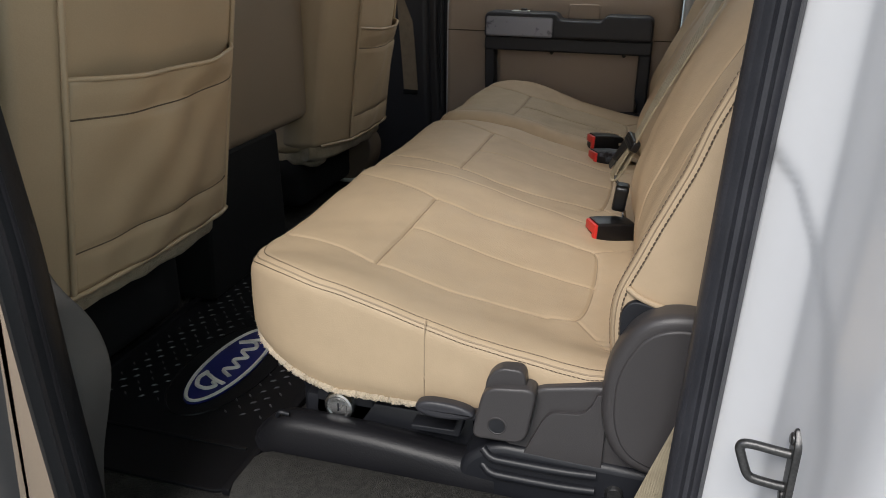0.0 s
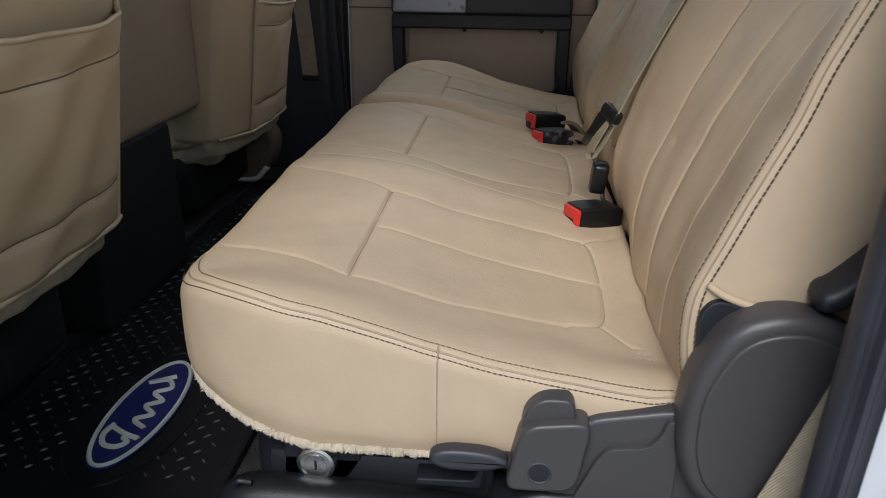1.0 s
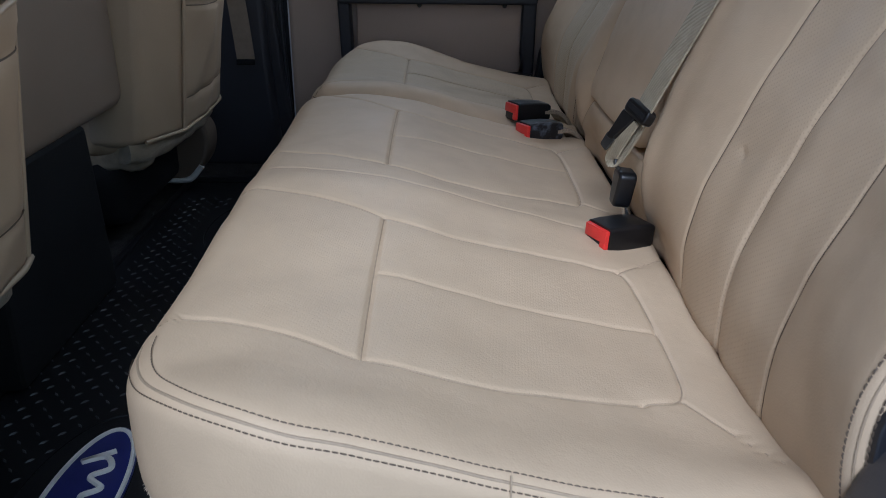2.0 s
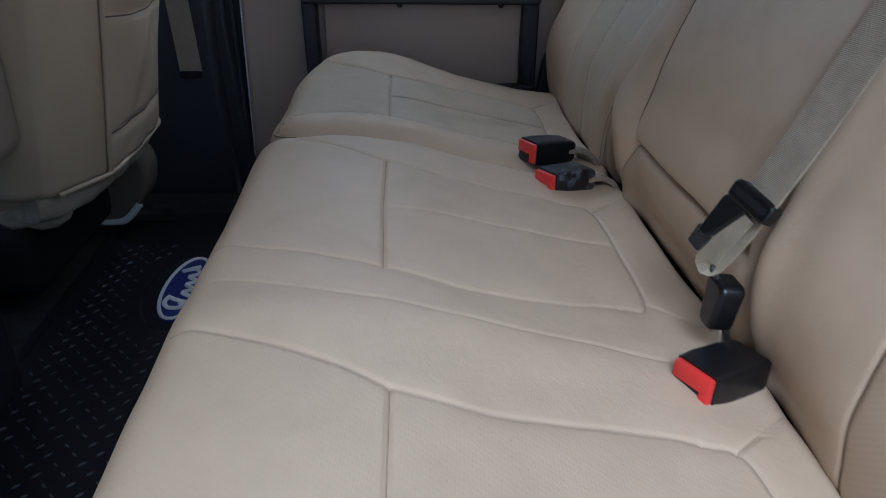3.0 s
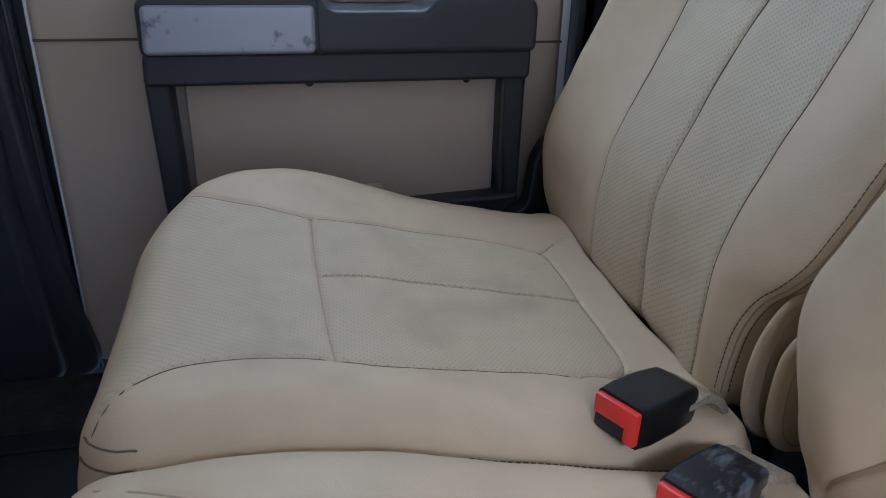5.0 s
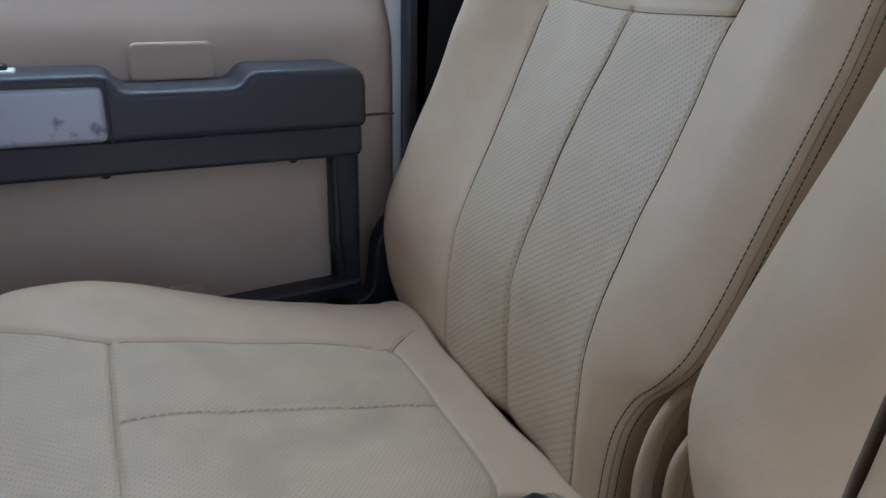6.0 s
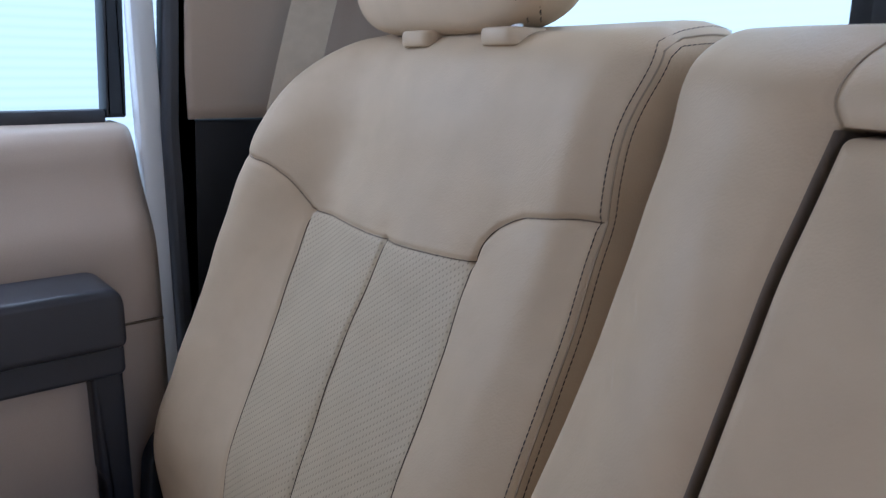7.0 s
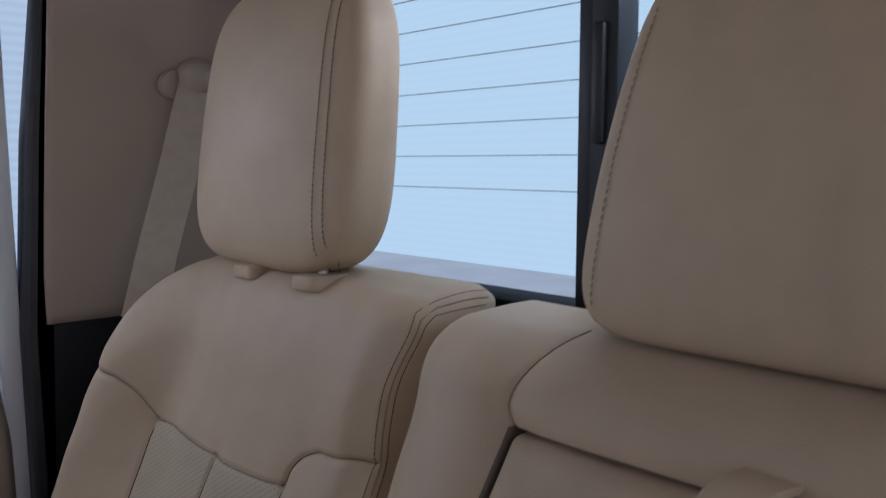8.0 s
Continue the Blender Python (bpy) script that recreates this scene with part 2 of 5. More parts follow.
# self-lit wall: its emission stands for the daylight outside the windows
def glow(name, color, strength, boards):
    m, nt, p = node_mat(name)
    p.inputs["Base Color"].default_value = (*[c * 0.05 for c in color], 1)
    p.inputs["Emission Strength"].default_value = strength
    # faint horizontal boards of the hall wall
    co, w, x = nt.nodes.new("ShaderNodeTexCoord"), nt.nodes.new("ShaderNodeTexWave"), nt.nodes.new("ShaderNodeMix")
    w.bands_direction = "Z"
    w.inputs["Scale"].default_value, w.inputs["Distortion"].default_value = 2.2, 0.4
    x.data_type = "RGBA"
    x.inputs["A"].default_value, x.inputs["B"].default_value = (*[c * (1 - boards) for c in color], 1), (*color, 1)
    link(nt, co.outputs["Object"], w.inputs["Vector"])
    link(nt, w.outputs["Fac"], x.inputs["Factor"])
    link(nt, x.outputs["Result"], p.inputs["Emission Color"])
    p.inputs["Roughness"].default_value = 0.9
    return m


M_glow = glow("glowing_wall", (0.70, 0.90, 0.92), 0.82, 0.02)
M_glow_side = glow("glowing_side_wall", (0.72, 0.90, 0.97), 0.62, 0.10)


# ---- builders ----
def smooth(me):
    me.polygons.foreach_set("use_smooth", [True] * len(me.polygons))
    return me


def thing(name, label, category, group="", kind="", at=(0, 0, 0)):
    ob = new(name)
    ob.location = at
    ob.empty_display_size = 0.05
    return tagged(ob, label, category, group, kind)


def attach(name, me, parent, label="", kind=""):
    ob = new(name, me)
    if parent is not None:
        ob.parent = parent
        ob.matrix_parent_inverse = Matrix.Translation(-parent.location) if parent.parent is None else Matrix()
    return tagged(ob, label, kind=kind)


def part(name, bm, material, parent=None, label="", flat=False):
    me = bpy.data.meshes.new(name)
    bm.normal_update()
    bm.to_mesh(me)
    bm.free()
    me.materials.append(material)
    if not flat:
        smooth(me)
        me.set_sharp_from_angle(angle=radians(38))
        for q in me.polygons:
            if len(q.vertices) > 4:
                q.use_smooth = False
    return attach(name, me, parent, label)


def raw(name, verts, faces, materials, parent=None, label="", index=None, kind=""):
    me = bpy.data.meshes.new(name)
    me.from_pydata([tuple(v) for v in verts], [], faces)
    for m in materials:
        me.materials.append(m)
    if index is not None:
        me.polygons.foreach_set("material_index", np.asarray(index, np.int32))
    smooth(me)
    me.update()
    me.set_sharp_from_angle(angle=radians(55))
    return attach(name, me, parent, label, kind)


def box(x0, x1, y0, y1, z0, z1, bevel=0.004, seg=2, bm=None):
    bm2 = bmesh.new()
    bmesh.ops.create_cube(bm2, size=1, matrix=Matrix.Translation(((x0 + x1) / 2, (y0 + y1) / 2, (z0 + z1) / 2)) @ Matrix.Diagonal((x1 - x0, y1 - y0, z1 - z0, 1)))
    if bevel:
        bmesh.ops.bevel(bm2, geom=bm2.edges[:], offset=bevel, segments=seg, profile=0.5, affect="EDGES")
    if bm is None:
        return bm2
    me = bpy.data.meshes.new("tmp")
    bm2.to_mesh(me)
    bm2.free()
    bm.from_mesh(me)
    bpy.data.meshes.remove(me)
    return bm


def rounded(points, radius, steps=6):
    """A closed outline with its corners rounded. radius: one number or one for each corner."""
    out, n = [], len(points)
    for i, p in enumerate(points):
        r = radius[i] if isinstance(radius, (list, tuple)) else radius
        p = Vector(p)
        a, b = Vector(points[i - 1]) - p, Vector(points[(i + 1) % n]) - p
        if r <= 0:
            out.append(tuple(p))
            continue
        ra = min(r, a.length * 0.49, b.length * 0.49)
        s, e = p + a.normalized() * ra, p + b.normalized() * ra
        for k in range(steps + 1):
            t = k / steps
            out.append(tuple(s * (1 - t) ** 2 + p * 2 * t * (1 - t) + e * t * t))
    return out


def slab(outline, axis, a, b, bevel=0.003, seg=2, bm=None):
    """An outline in the two other axes, extruded from a to b along axis, with rounded rims."""
    order = {"x": lambda u, v, w: (w, u, v), "y": lambda u, v, w: (u, w, v), "z": lambda u, v, w: (u, v, w)}[axis]
    bm2 = bmesh.new()
    f = bm2.faces.new([bm2.verts.new(order(u, v, a)) for u, v in outline])
    top = bmesh.ops.extrude_face_region(bm2, geom=[f])
    move = [g for g in top["geom"] if isinstance(g, bmesh.types.BMVert)]
    bmesh.ops.translate(bm2, verts=move, vec=Vector(order(0, 0, b - a)))
    bmesh.ops.recalc_face_normals(bm2, faces=bm2.faces[:])
    if bevel:
        rims = [e for e in bm2.edges if all(len(q.verts) == len(outline) for q in e.link_faces[:1]) or any(len(q.verts) == len(outline) and len(outline) > 4 for q in e.link_faces)]
        if len(outline) == 4:
            rims = bm2.edges[:]
        bmesh.ops.bevel(bm2, geom=rims, offset=bevel, segments=seg, profile=0.5, affect="EDGES")
    if bm is None:
        return bm2
    me = bpy.data.meshes.new("tmp")
    bm2.to_mesh(me)
    bm2.free()
    bm.from_mesh(me)
    bpy.data.meshes.remove(me)
    return bm


def plate(outline, axis, a, b, bevel=0.004, seg=4):
    """Like slab, with its rims rounded by rings set inwards, so that both faces stay flat."""
    order = {"x": lambda u, v, w: (w, u, v), "y": lambda u, v, w: (u, w, v), "z": lambda u, v, w: (u, v, w)}[axis]
    Q = np.array(outline, float)
    d = np.roll(Q, -1, 0) - np.roll(Q, 1, 0)
    nrm = np.stack([-d[:, 1], d[:, 0]], 1) / (np.hypot(d[:, 0], d[:, 1])[:, None] + 1e-12)
    area = (Q[:, 0] * np.roll(Q[:, 1], -1) - np.roll(Q[:, 0], -1) * Q[:, 1]).sum()
    if area < 0:
        nrm = -nrm
    bm, rings, s = bmesh.new(), [], 1 if b > a else -1
    steps = [(bevel * (1 - math.sin(k / seg * math.pi / 2)), a + s * bevel * (1 - math.cos(k / seg * math.pi / 2))) for k in range(seg + 1)]
    steps += [(o, b - (w - a)) for o, w in steps[::-1]]
    for o, w in steps:
        rings.append([bm.verts.new(order(p[0], p[1], w)) for p in Q + nrm * o])
    for p, q in zip(rings, rings[1:]):
        for k in range(len(p)):
            bm.faces.new((p[k], p[(k + 1) % len(p)], q[(k + 1) % len(p)], q[k]))
    bm.faces.new(rings[0]), bm.faces.new(rings[-1])
    bmesh.ops.recalc_face_normals(bm, faces=bm.faces[:])
    return bm


def sweep(path, section, closed=False, up=(0, 0, 1), scale=None, caps=True):
    """A section (u across, v up) swept along a path. Returns verts and faces."""
    P = [Vector(p) for p in path]
    n, m = len(P), len(section)
    verts, faces = [], []
    for i, p in enumerate(P):
        a = P[(i - 1) % n] if closed or i else P[i]
        b = P[(i + 1) % n] if closed or i < n - 1 else P[i]
        t = (b - a).normalized()
        u = Vector(up[i]) if isinstance(up, list) else Vector(up)
        side = t.cross(u).normalized()
        v = side.cross(t).normalized()
        k = scale[i] if scale else 1
        verts += [p + side * (s[0] * k) + v * (s[1] * k) for s in section]
    for i in range(n if closed else n - 1):
        for j in range(m):
            faces.append((i * m + j, i * m + (j + 1) % m, ((i + 1) % n) * m + (j + 1) % m, ((i + 1) % n) * m + j))
    if caps and not closed:
        faces += [tuple(range(m - 1, -1, -1)), tuple(range((n - 1) * m, n * m))]
    return verts, faces


def circle(r, n=10, sx=1.0):
    return [(r * sx * math.cos(2 * math.pi * k / n), r * math.sin(2 * math.pi * k / n)) for k in range(n)]


def curve_points(points, n=24):
    """A smooth line (Catmull-Rom) through the points."""
    P = [np.array(p, float) for p in points]
    P = [2 * P[0] - P[1]] + P + [2 * P[-1] - P[-2]]
    out = []
    per = max(2, n // (len(P) - 3))
    for i in range(1, len(P) - 2):
        for k in range(per):
            t = k / per
            a, b, c, d = P[i - 1], P[i], P[i + 1], P[i + 2]
            out.append(0.5 * ((2 * b) + (c - a) * t + (2 * a - 5 * b + 4 * c - d) * t * t + (3 * b - a - 3 * c + d) * t ** 3))
    out.append(P[-2])
    return out


def tube(name, points, radius, material, parent=None, label="", n=24, sides=8, closed=False, up=(0, 0, 1), flat=1.0):
    path = [tuple(p) for p in (points if closed else curve_points(points, n))]
    v, f = sweep(path, circle(radius, sides, flat), closed, up)
    return raw(name, v, f, [material], parent, label)


def lathe(profile, centre, axis="y", n=28):
    """Turns a profile of (radius, along) round the axis through centre."""
    bm = bmesh.new()
    rings = []
    for r, a in profile:
        ring = []
        for k in range(n):
            c, s = r * math.cos(2 * math.pi * k / n), r * math.sin(2 * math.pi * k / n)
            d = {"x": (a, c, s), "y": (c, a, s), "z": (c, s, a)}[axis]
            ring.append(bm.verts.new((centre[0] + d[0], centre[1] + d[1], centre[2] + d[2])))
        rings.append(ring)
    for p, q in zip(rings, rings[1:]):
        for k in range(n):
            bm.faces.new((p[k], p[(k + 1) % n], q[(k + 1) % n], q[k]))
    bm.faces.new(rings[0])
    bm.faces.new(rings[-1])
    bmesh.ops.recalc_face_normals(bm, faces=bm.faces[:])
    return bm


def near_line(u, v, line):
    """The distance from points to a polyline in the plane."""
    best = np.full(u.shape, 9.0)
    for (a, b), (c, d) in zip(line, line[1:]):
        dx, dy = c - a, d - b
        t = np.clip(((u - a) * dx + (v - b) * dy) / (dx * dx + dy * dy + 1e-12), 0, 1)
        best = np.minimum(best, np.hypot(u - a - t * dx, v - b - t * dy))
    return best


def inside(u, v, poly):
    """Which points lie inside a polygon in the plane."""
    hit = np.zeros(u.shape, bool)
    for (a, b), (c, d) in zip(poly, poly[1:] + poly[:1]):
        cross = (b > v) != (d > v)
        with np.errstate(divide="ignore", invalid="ignore"):
            hit ^= cross & (u < (c - a) * (v - b) / (d - b + 1e-15) + a)
    return hit


def stitches(name, line3, material, parent, normals, pitch=0.0064, length=0.0044, wide=0.0007, proud=0.0005):
    """Single threads laid along a line on a surface, joined into one mesh."""
    P = np.array([tuple(p) for p in line3], float)
    N = np.array([tuple(p) for p in normals], float)
    seg = np.linalg.norm(np.diff(P, axis=0), axis=1)
    s = np.r_[0, np.cumsum(seg)]
    verts, faces = [], []
    for a in np.arange(pitch / 2, s[-1] - pitch, pitch):
        p0, p1 = [np.array([np.interp(q, s, P[:, k]) for k in range(3)]) for q in (a, a + length)]
        nn = np.array([np.interp(a, s, N[:, k]) for k in range(3)])
        nn /= np.linalg.norm(nn) + 1e-9
        t = (p1 - p0) / (np.linalg.norm(p1 - p0) + 1e-9)
        side = np.cross(t, nn) * wide
        mid = (p0 + p1) / 2 + nn * proud
        i = len(verts)
        for c, w in ((p0 - nn * 0.0001, 0.75), (mid, 1.0), (p1 - nn * 0.0001, 0.75)):
            verts += [c + side * w, c + nn * proud * w, c - side * w]
        for k in (0, 3):
            faces += [(i + k, i + k + 1, i + k + 4, i + k + 3), (i + k + 1, i + k + 2, i + k + 5, i + k + 4), (i + k + 2, i + k, i + k + 3, i + k + 5)]
    return raw(name, verts, faces, [material], parent)


class Pad:
    """An upholstered pad over a rounded rectangle in two axes (a, b). rise(a, b) is how far its face stands out; the rim is rounded
    by rim, and a skirt goes back from the rim. place(a, b, n) turns it into the world."""

    def __init__(self, a0, a1, b0, b1, corners, rise, rim, seams, place, step=0.0021, tight=1.0, near=1.0):
        self.near = near
        self.tight = tight
        self.box, self.corners, self.rise, self.rim, self.seams, self.place, self.step = (a0, a1, b0, b1), corners, rise, rim, seams, place, step

    def limits(self, a):
        a0, a1, b0, b1 = self.box
        r00, r10, r11, r01 = self.corners
        lo, hi = b0, b1
        if a < a0 + r00:
            lo = b0 + r00 - math.sqrt(max(0, r00 ** 2 - (a0 + r00 - a) ** 2))
        if a > a1 - r10:
            lo = b0 + r10 - math.sqrt(max(0, r10 ** 2 - (a - a1 + r10) ** 2))
        if a < a0 + r01:
            hi = b1 - r01 + math.sqrt(max(0, r01 ** 2 - (a0 + r01 - a) ** 2))
        if a > a1 - r11:
            hi = b1 - r11 + math.sqrt(max(0, r11 ** 2 - (a - a1 + r11) ** 2))
        return lo, hi

    def edge(self, a, b):
        """How far a point lies from the rim, stretched where the rim is tighter, and that stretch."""
        a0, a1, b0, b1 = self.box
        da, db = np.minimum(a - a0, (a1 - a) * self.tight), np.minimum((b - b0) * self.near, b1 - b)
        ka, kb = np.where(a - a0 < (a1 - a) * self.tight, 1.0, self.tight), np.where((b - b0) * self.near < b1 - b, self.near, 1.0)
        wa, wb = np.exp(-np.clip(da, 0, 1) / 0.01) + 1e-9, np.exp(-np.clip(db, 0, 1) / 0.01) + 1e-9
        d, k = np.minimum(da, db), (ka * wa + kb * wb) / (wa + wb)
        for r, ca, cb, sa, sb in zip(self.corners, (a0, a1, a1, a0), (b0, b0, b1, b1), (1, -1, -1, 1), (1, 1, -1, -1)):
            ua, ub = r - (a - ca) * sa, r - (b - cb) * sb
            hyp = np.hypot(ua, ub) + 1e-9
            kc = ((1.0 if sa > 0 else self.tight) * ua ** 2 + (self.near if sb > 0 else 1.0) * ub ** 2) / hyp ** 2
            here = (ua > 0) & (ub > 0)
            d, k = np.where(here, (r - hyp) * kc, d), np.where(here, kc, k)
        return np.maximum(d, 0), k

    def height(self, a, b):
        a, b = np.asarray(a, float), np.asarray(b, float)
        # slack of the leather: slow unevenness
        h = self.rise(a, b) + 0.0008 * (np.sin(41 * a + 13 * b) * np.sin(33 * b - 17 * a + 1.0) + 0.6 * np.sin(71 * a - 23 * b + 2.0) * np.sin(57 * b + 31 * a))
        for line, deep, fine, wide, soft in self.seams:
            d = near_line(a, b, line)
            h = h - deep * np.exp(-((d / fine) ** 2)) - soft * np.exp(-((d / wide) ** 2)) - 0.03 * min(soft, 0.0016) * np.exp(-((d / wide) ** 2)) * np.sin(290 * (a + 0.7 * b))
        d, k = self.edge(a, b)
        d = np.clip(d, 0, self.rim)
        return h - (self.rim - np.sqrt(np.maximum(0, self.rim ** 2 - (self.rim - d) ** 2))) / k

    def samples(self, lo, hi):
        r = min(self.rim, (hi - lo) * 0.3)
        ease = r * (1 - np.cos(np.linspace(0, math.pi / 2, 9)))
        n = self.count
        return np.r_[lo + ease[:-1], np.linspace(lo + r, hi - r, n), (hi - ease[:-1])[::-1]]

    def build(self, name, materials, parent, label="", region=None, back=0.1, bulge=0.008, rings=8, tuck=0.01, back_fn=None):
        a0, a1, b0, b1 = self.box
        self.count = max(8, int((a1 - a0) / self.step))
        A = self.samples(a0, a1)
        self.count = max(8, int((b1 - b0) / self.step))
        rows = []
        for a in A:
            lo, hi = self.limits(a)
            rows.append(self.samples(lo, hi))
        B = np.array(rows)
        AA = np.repeat(A[:, None], B.shape[1], 1)
        Hh = self.height(AA, B)
        X = np.stack(self.place(AA, B, Hh), -1)
        nr, nc = AA.shape
        verts = X.reshape(-1, 3).tolist()
        ids = np.arange(nr * nc).reshape(nr, nc)
        quads = np.stack([ids[:-1, :-1], ids[1:, :-1], ids[1:, 1:], ids[:-1, 1:]], -1).reshape(-1, 4)
        index = np.zeros(len(quads), np.int32)
        if region is not None:
            ca, cb = (AA[:-1, :-1] + AA[1:, 1:]) / 2, (B[:-1, :-1] + B[1:, 1:]) / 2
            index = region(ca, cb).astype(np.int32).reshape(-1)
        faces = [tuple(q) for q in quads.tolist()]
        rim = [(0, j) for j in range(nc)] + [(i, nc - 1) for i in range(1, nr)] + [(nr - 1, j) for j in range(nc - 2, -1, -1)] + [(i, 0) for i in range(nr - 2, 0, -1)]
        last = [int(ids[i, j]) for i, j in rim]
        ra, rb = np.array([AA[i, j] for i, j in rim]), np.array([B[i, j] for i, j in rim])
        rh = np.array([Hh[i, j] for i, j in rim])
        ta, tb = np.roll(ra, -1) - np.roll(ra, 1), np.roll(rb, -1) - np.roll(rb, 1)
        ln = np.hypot(ta, tb) + 1e-9
        na, nb = -tb / ln, ta / ln
        if ((ra - ra.mean()) * na + (rb - rb.mean()) * nb).sum() < 0:
            na, nb = -na, -nb
        end = back_fn(ra, rb) if back_fn else np.full(len(rim), -back)
        for k in range(1, rings + 1):
            t = k / rings
            o = bulge * math.sin(math.pi * min(1, t * 1.15)) - (tuck * max(0, t - 0.8) / 0.2)
            ring = np.stack(self.place(ra + na * o, rb + nb * o, rh * (1 - t) + end * t), -1)
            i0 = len(verts)
            verts += ring.tolist()
            now = list(range(i0, i0 + len(rim)))
            for q in range(len(rim)):
                w = (q + 1) % len(rim)
                faces.append((last[q], last[w], now[w], now[q]))
            last = now
        faces.append(tuple(last[::-1]))
        index = np.r_[index, np.zeros(len(faces) - len(index), np.int32)]
        ob = raw(name, verts, faces, materials, parent, label, index)
        self.rim_line = np.array(verts[-len(rim):])
        return ob

    def on(self, line, lift=0.0006, n=60):
        """Points and normals along a line (a, b) on the pad's face."""
        L = np.array(curve_points(line, n))
        a, b = L[:, 0], L[:, 1]
        h = self.height(a, b)
        e = 0.002
        p = np.stack(self.place(a, b, h), -1)
        pa = np.stack(self.place(a + e, b, self.height(a + e, b)), -1) - p
        pb = np.stack(self.place(a, b + e, self.height(a, b + e)), -1) - p
        nn = np.cross(pa, pb)
        out = np.stack(self.place(a, b, h + 0.01), -1) - p
        nn *= np.sign((nn * out).sum(-1))[:, None]
        nn /= np.linalg.norm(nn, axis=1)[:, None] + 1e-12
        return p + nn * lift, nn


def rim_line(pad, along, phi):
    """A line along the rim of a pad on its low-b side, at the angle phi (degrees) round the rim from the side face; along: values of a."""
    a0, b0, r = pad.box[0], pad.box[2], pad.corners[0]
    out = []
    for a in along:
        lo = pad.limits(a)[0]
        ia, ib = (a0 + r - a, b0 + r - lo) if a < a0 + r else (0.0, 1.0)
        q = math.hypot(ia, ib)
        ia, ib = ia / q, ib / q
        k = ia * ia + pad.near * ib * ib
        d = pad.rim / k * (1 - math.cos(radians(phi)))
        out.append((a + ia * d, lo + ib * d))
    return out


# ---- shell of the cab ----
def flat_sheet(name, x0, x1, y0, y1, z0, z1, material, label, category, kind="structure", bevel=0.003):
    return tagged(part(name, box(x0, x1, y0, y1, z0, z1, bevel), material), label, category, kind=kind)


flat_sheet("ground", -60, 60, -60, 60, -0.95, -0.85, M_concrete, "pale grey concrete floor of the hall around the truck", "floor", bevel=0)
# walls that glow by themselves, in place of a lit hall
for nm, b, mt in (("backdrop", (9.6, 9.8, -30, 30, -0.85, 45), M_glow), ("backdrop", (-30, 30, 14, 14.2, -0.85, 45), M_glow_side)):
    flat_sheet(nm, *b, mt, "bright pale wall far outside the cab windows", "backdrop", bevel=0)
flat_sheet("floor", -1.9, 0.55, 0.60, 2.40, -0.05, -0.006, M_carpet, "black carpet on the floor of the cab", "floor")
flat_sheet("ceiling", -1.7, 0.62, 0.45, 2.52, 1.34, 1.40, M_head, "beige fabric headliner of the cab roof", "ceiling")
flat_sheet("wall_front", -1.95, -1.9, 0.45, 2.5, -0.2, 0.72, M_darktrim, "dark firewall that closes the cab at the front", "wall")
# lower rear wall behind the seats, up to the window
flat_sheet("wall_rear", 0.52, 0.56, 0.45, 2.55, -0.1, 0.80, M_black, "black rear wall of the cab behind the bench", "wall")
flat_sheet("wall_left_front", -1.9, -0.80, 0.52, 0.58, -0.3, 0.75, M_fabric, "closed front door trim beside the driver seat", "wall")
flat_sheet("wall_right_front", -1.9, -0.80, 2.46, 2.52, -0.3, 0.75, M_fabric, "closed front door trim beside the passenger seat", "wall")

# rocker under the open door, and the white body behind it
sill = thing("door_sill", "black plastic door sill with ribs below the bench", "door sill", kind="structure")
part("sill_panel", box(-0.80, 0.30, 0.44, 0.66, -0.16, -0.03, 0.02, 4), M_black, sill)
part("rocker", box(-0.85, 0.35, 0.36, 0.45, -0.30, -0.05, 0.03, 4), M_white, sill, "white painted rocker")

# ---- rear floor mat ----
mat = thing("floor_mat", "black rubber floor mat with raised ticks and two blue oval emblems", "floor mat", at=(-0.68, 1.485, 0))
part("mat_sheet", slab(rounded([(-0.87, 0.70), (-0.478, 0.70), (-0.478, 2.26), (-0.87, 2.26)], [0.05, 0.03, 0.03, 0.05]), "z", -0.006, 0.0, 0.002), M_rubber, mat)
for a, b, c, d in ((-0.878, -0.862, 0.70, 2.265), (-0.486, -0.472, 0.70, 2.265)):
    part("mat_rim", box(a, b, c, d, -0.006, 0.007, 0.003), M_rubber, mat)
for yy in (0.80, 2.215):
    part("mat_rib", box(-0.85, -0.50, yy - 0.003, yy + 0.003, -0.002, 0.003, 0.001), M_rubber, mat)


def ticks():
    """Staggered raised ticks that alternate in direction."""
    verts, faces = [], []
    emblems = ((-0.660, 1.034), (-0.674, 1.918))
    row = 0
    for y in np.arange(0.885, 2.10, 0.0185):
        row += 1
        for k, x in enumerate(np.arange(-0.835 + (row % 2) * 0.0165, -0.505, 0.033)):
            if any(((x - ex) / 0.088) ** 2 + ((y - ey) / 0.18) ** 2 < 1 for ex, ey in emblems):
                continue
            a = 0.75 if (row + k) % 2 else -0.75
            c, s = math.cos(a), math.sin(a)
            i = len(verts)
            for u, v, w in ((-0.0068, 0, 0), (0, -0.0020, 0), (0.0068, 0, 0), (0, 0.0020, 0), (-0.0025, 0, 0.0026), (0.0025, 0, 0.0026)):
                verts.append((x + u * c - v * s, y + u * s + v * c, w - 0.0002))
            faces += [(i, i + 1, i + 4), (i + 1, i + 5, i + 4), (i + 1, i + 2, i + 5), (i + 2, i + 3, i + 5), (i + 3, i + 4, i + 5), (i + 3, i, i + 4)]
    return verts, faces


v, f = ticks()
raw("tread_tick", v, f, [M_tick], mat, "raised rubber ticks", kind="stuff")


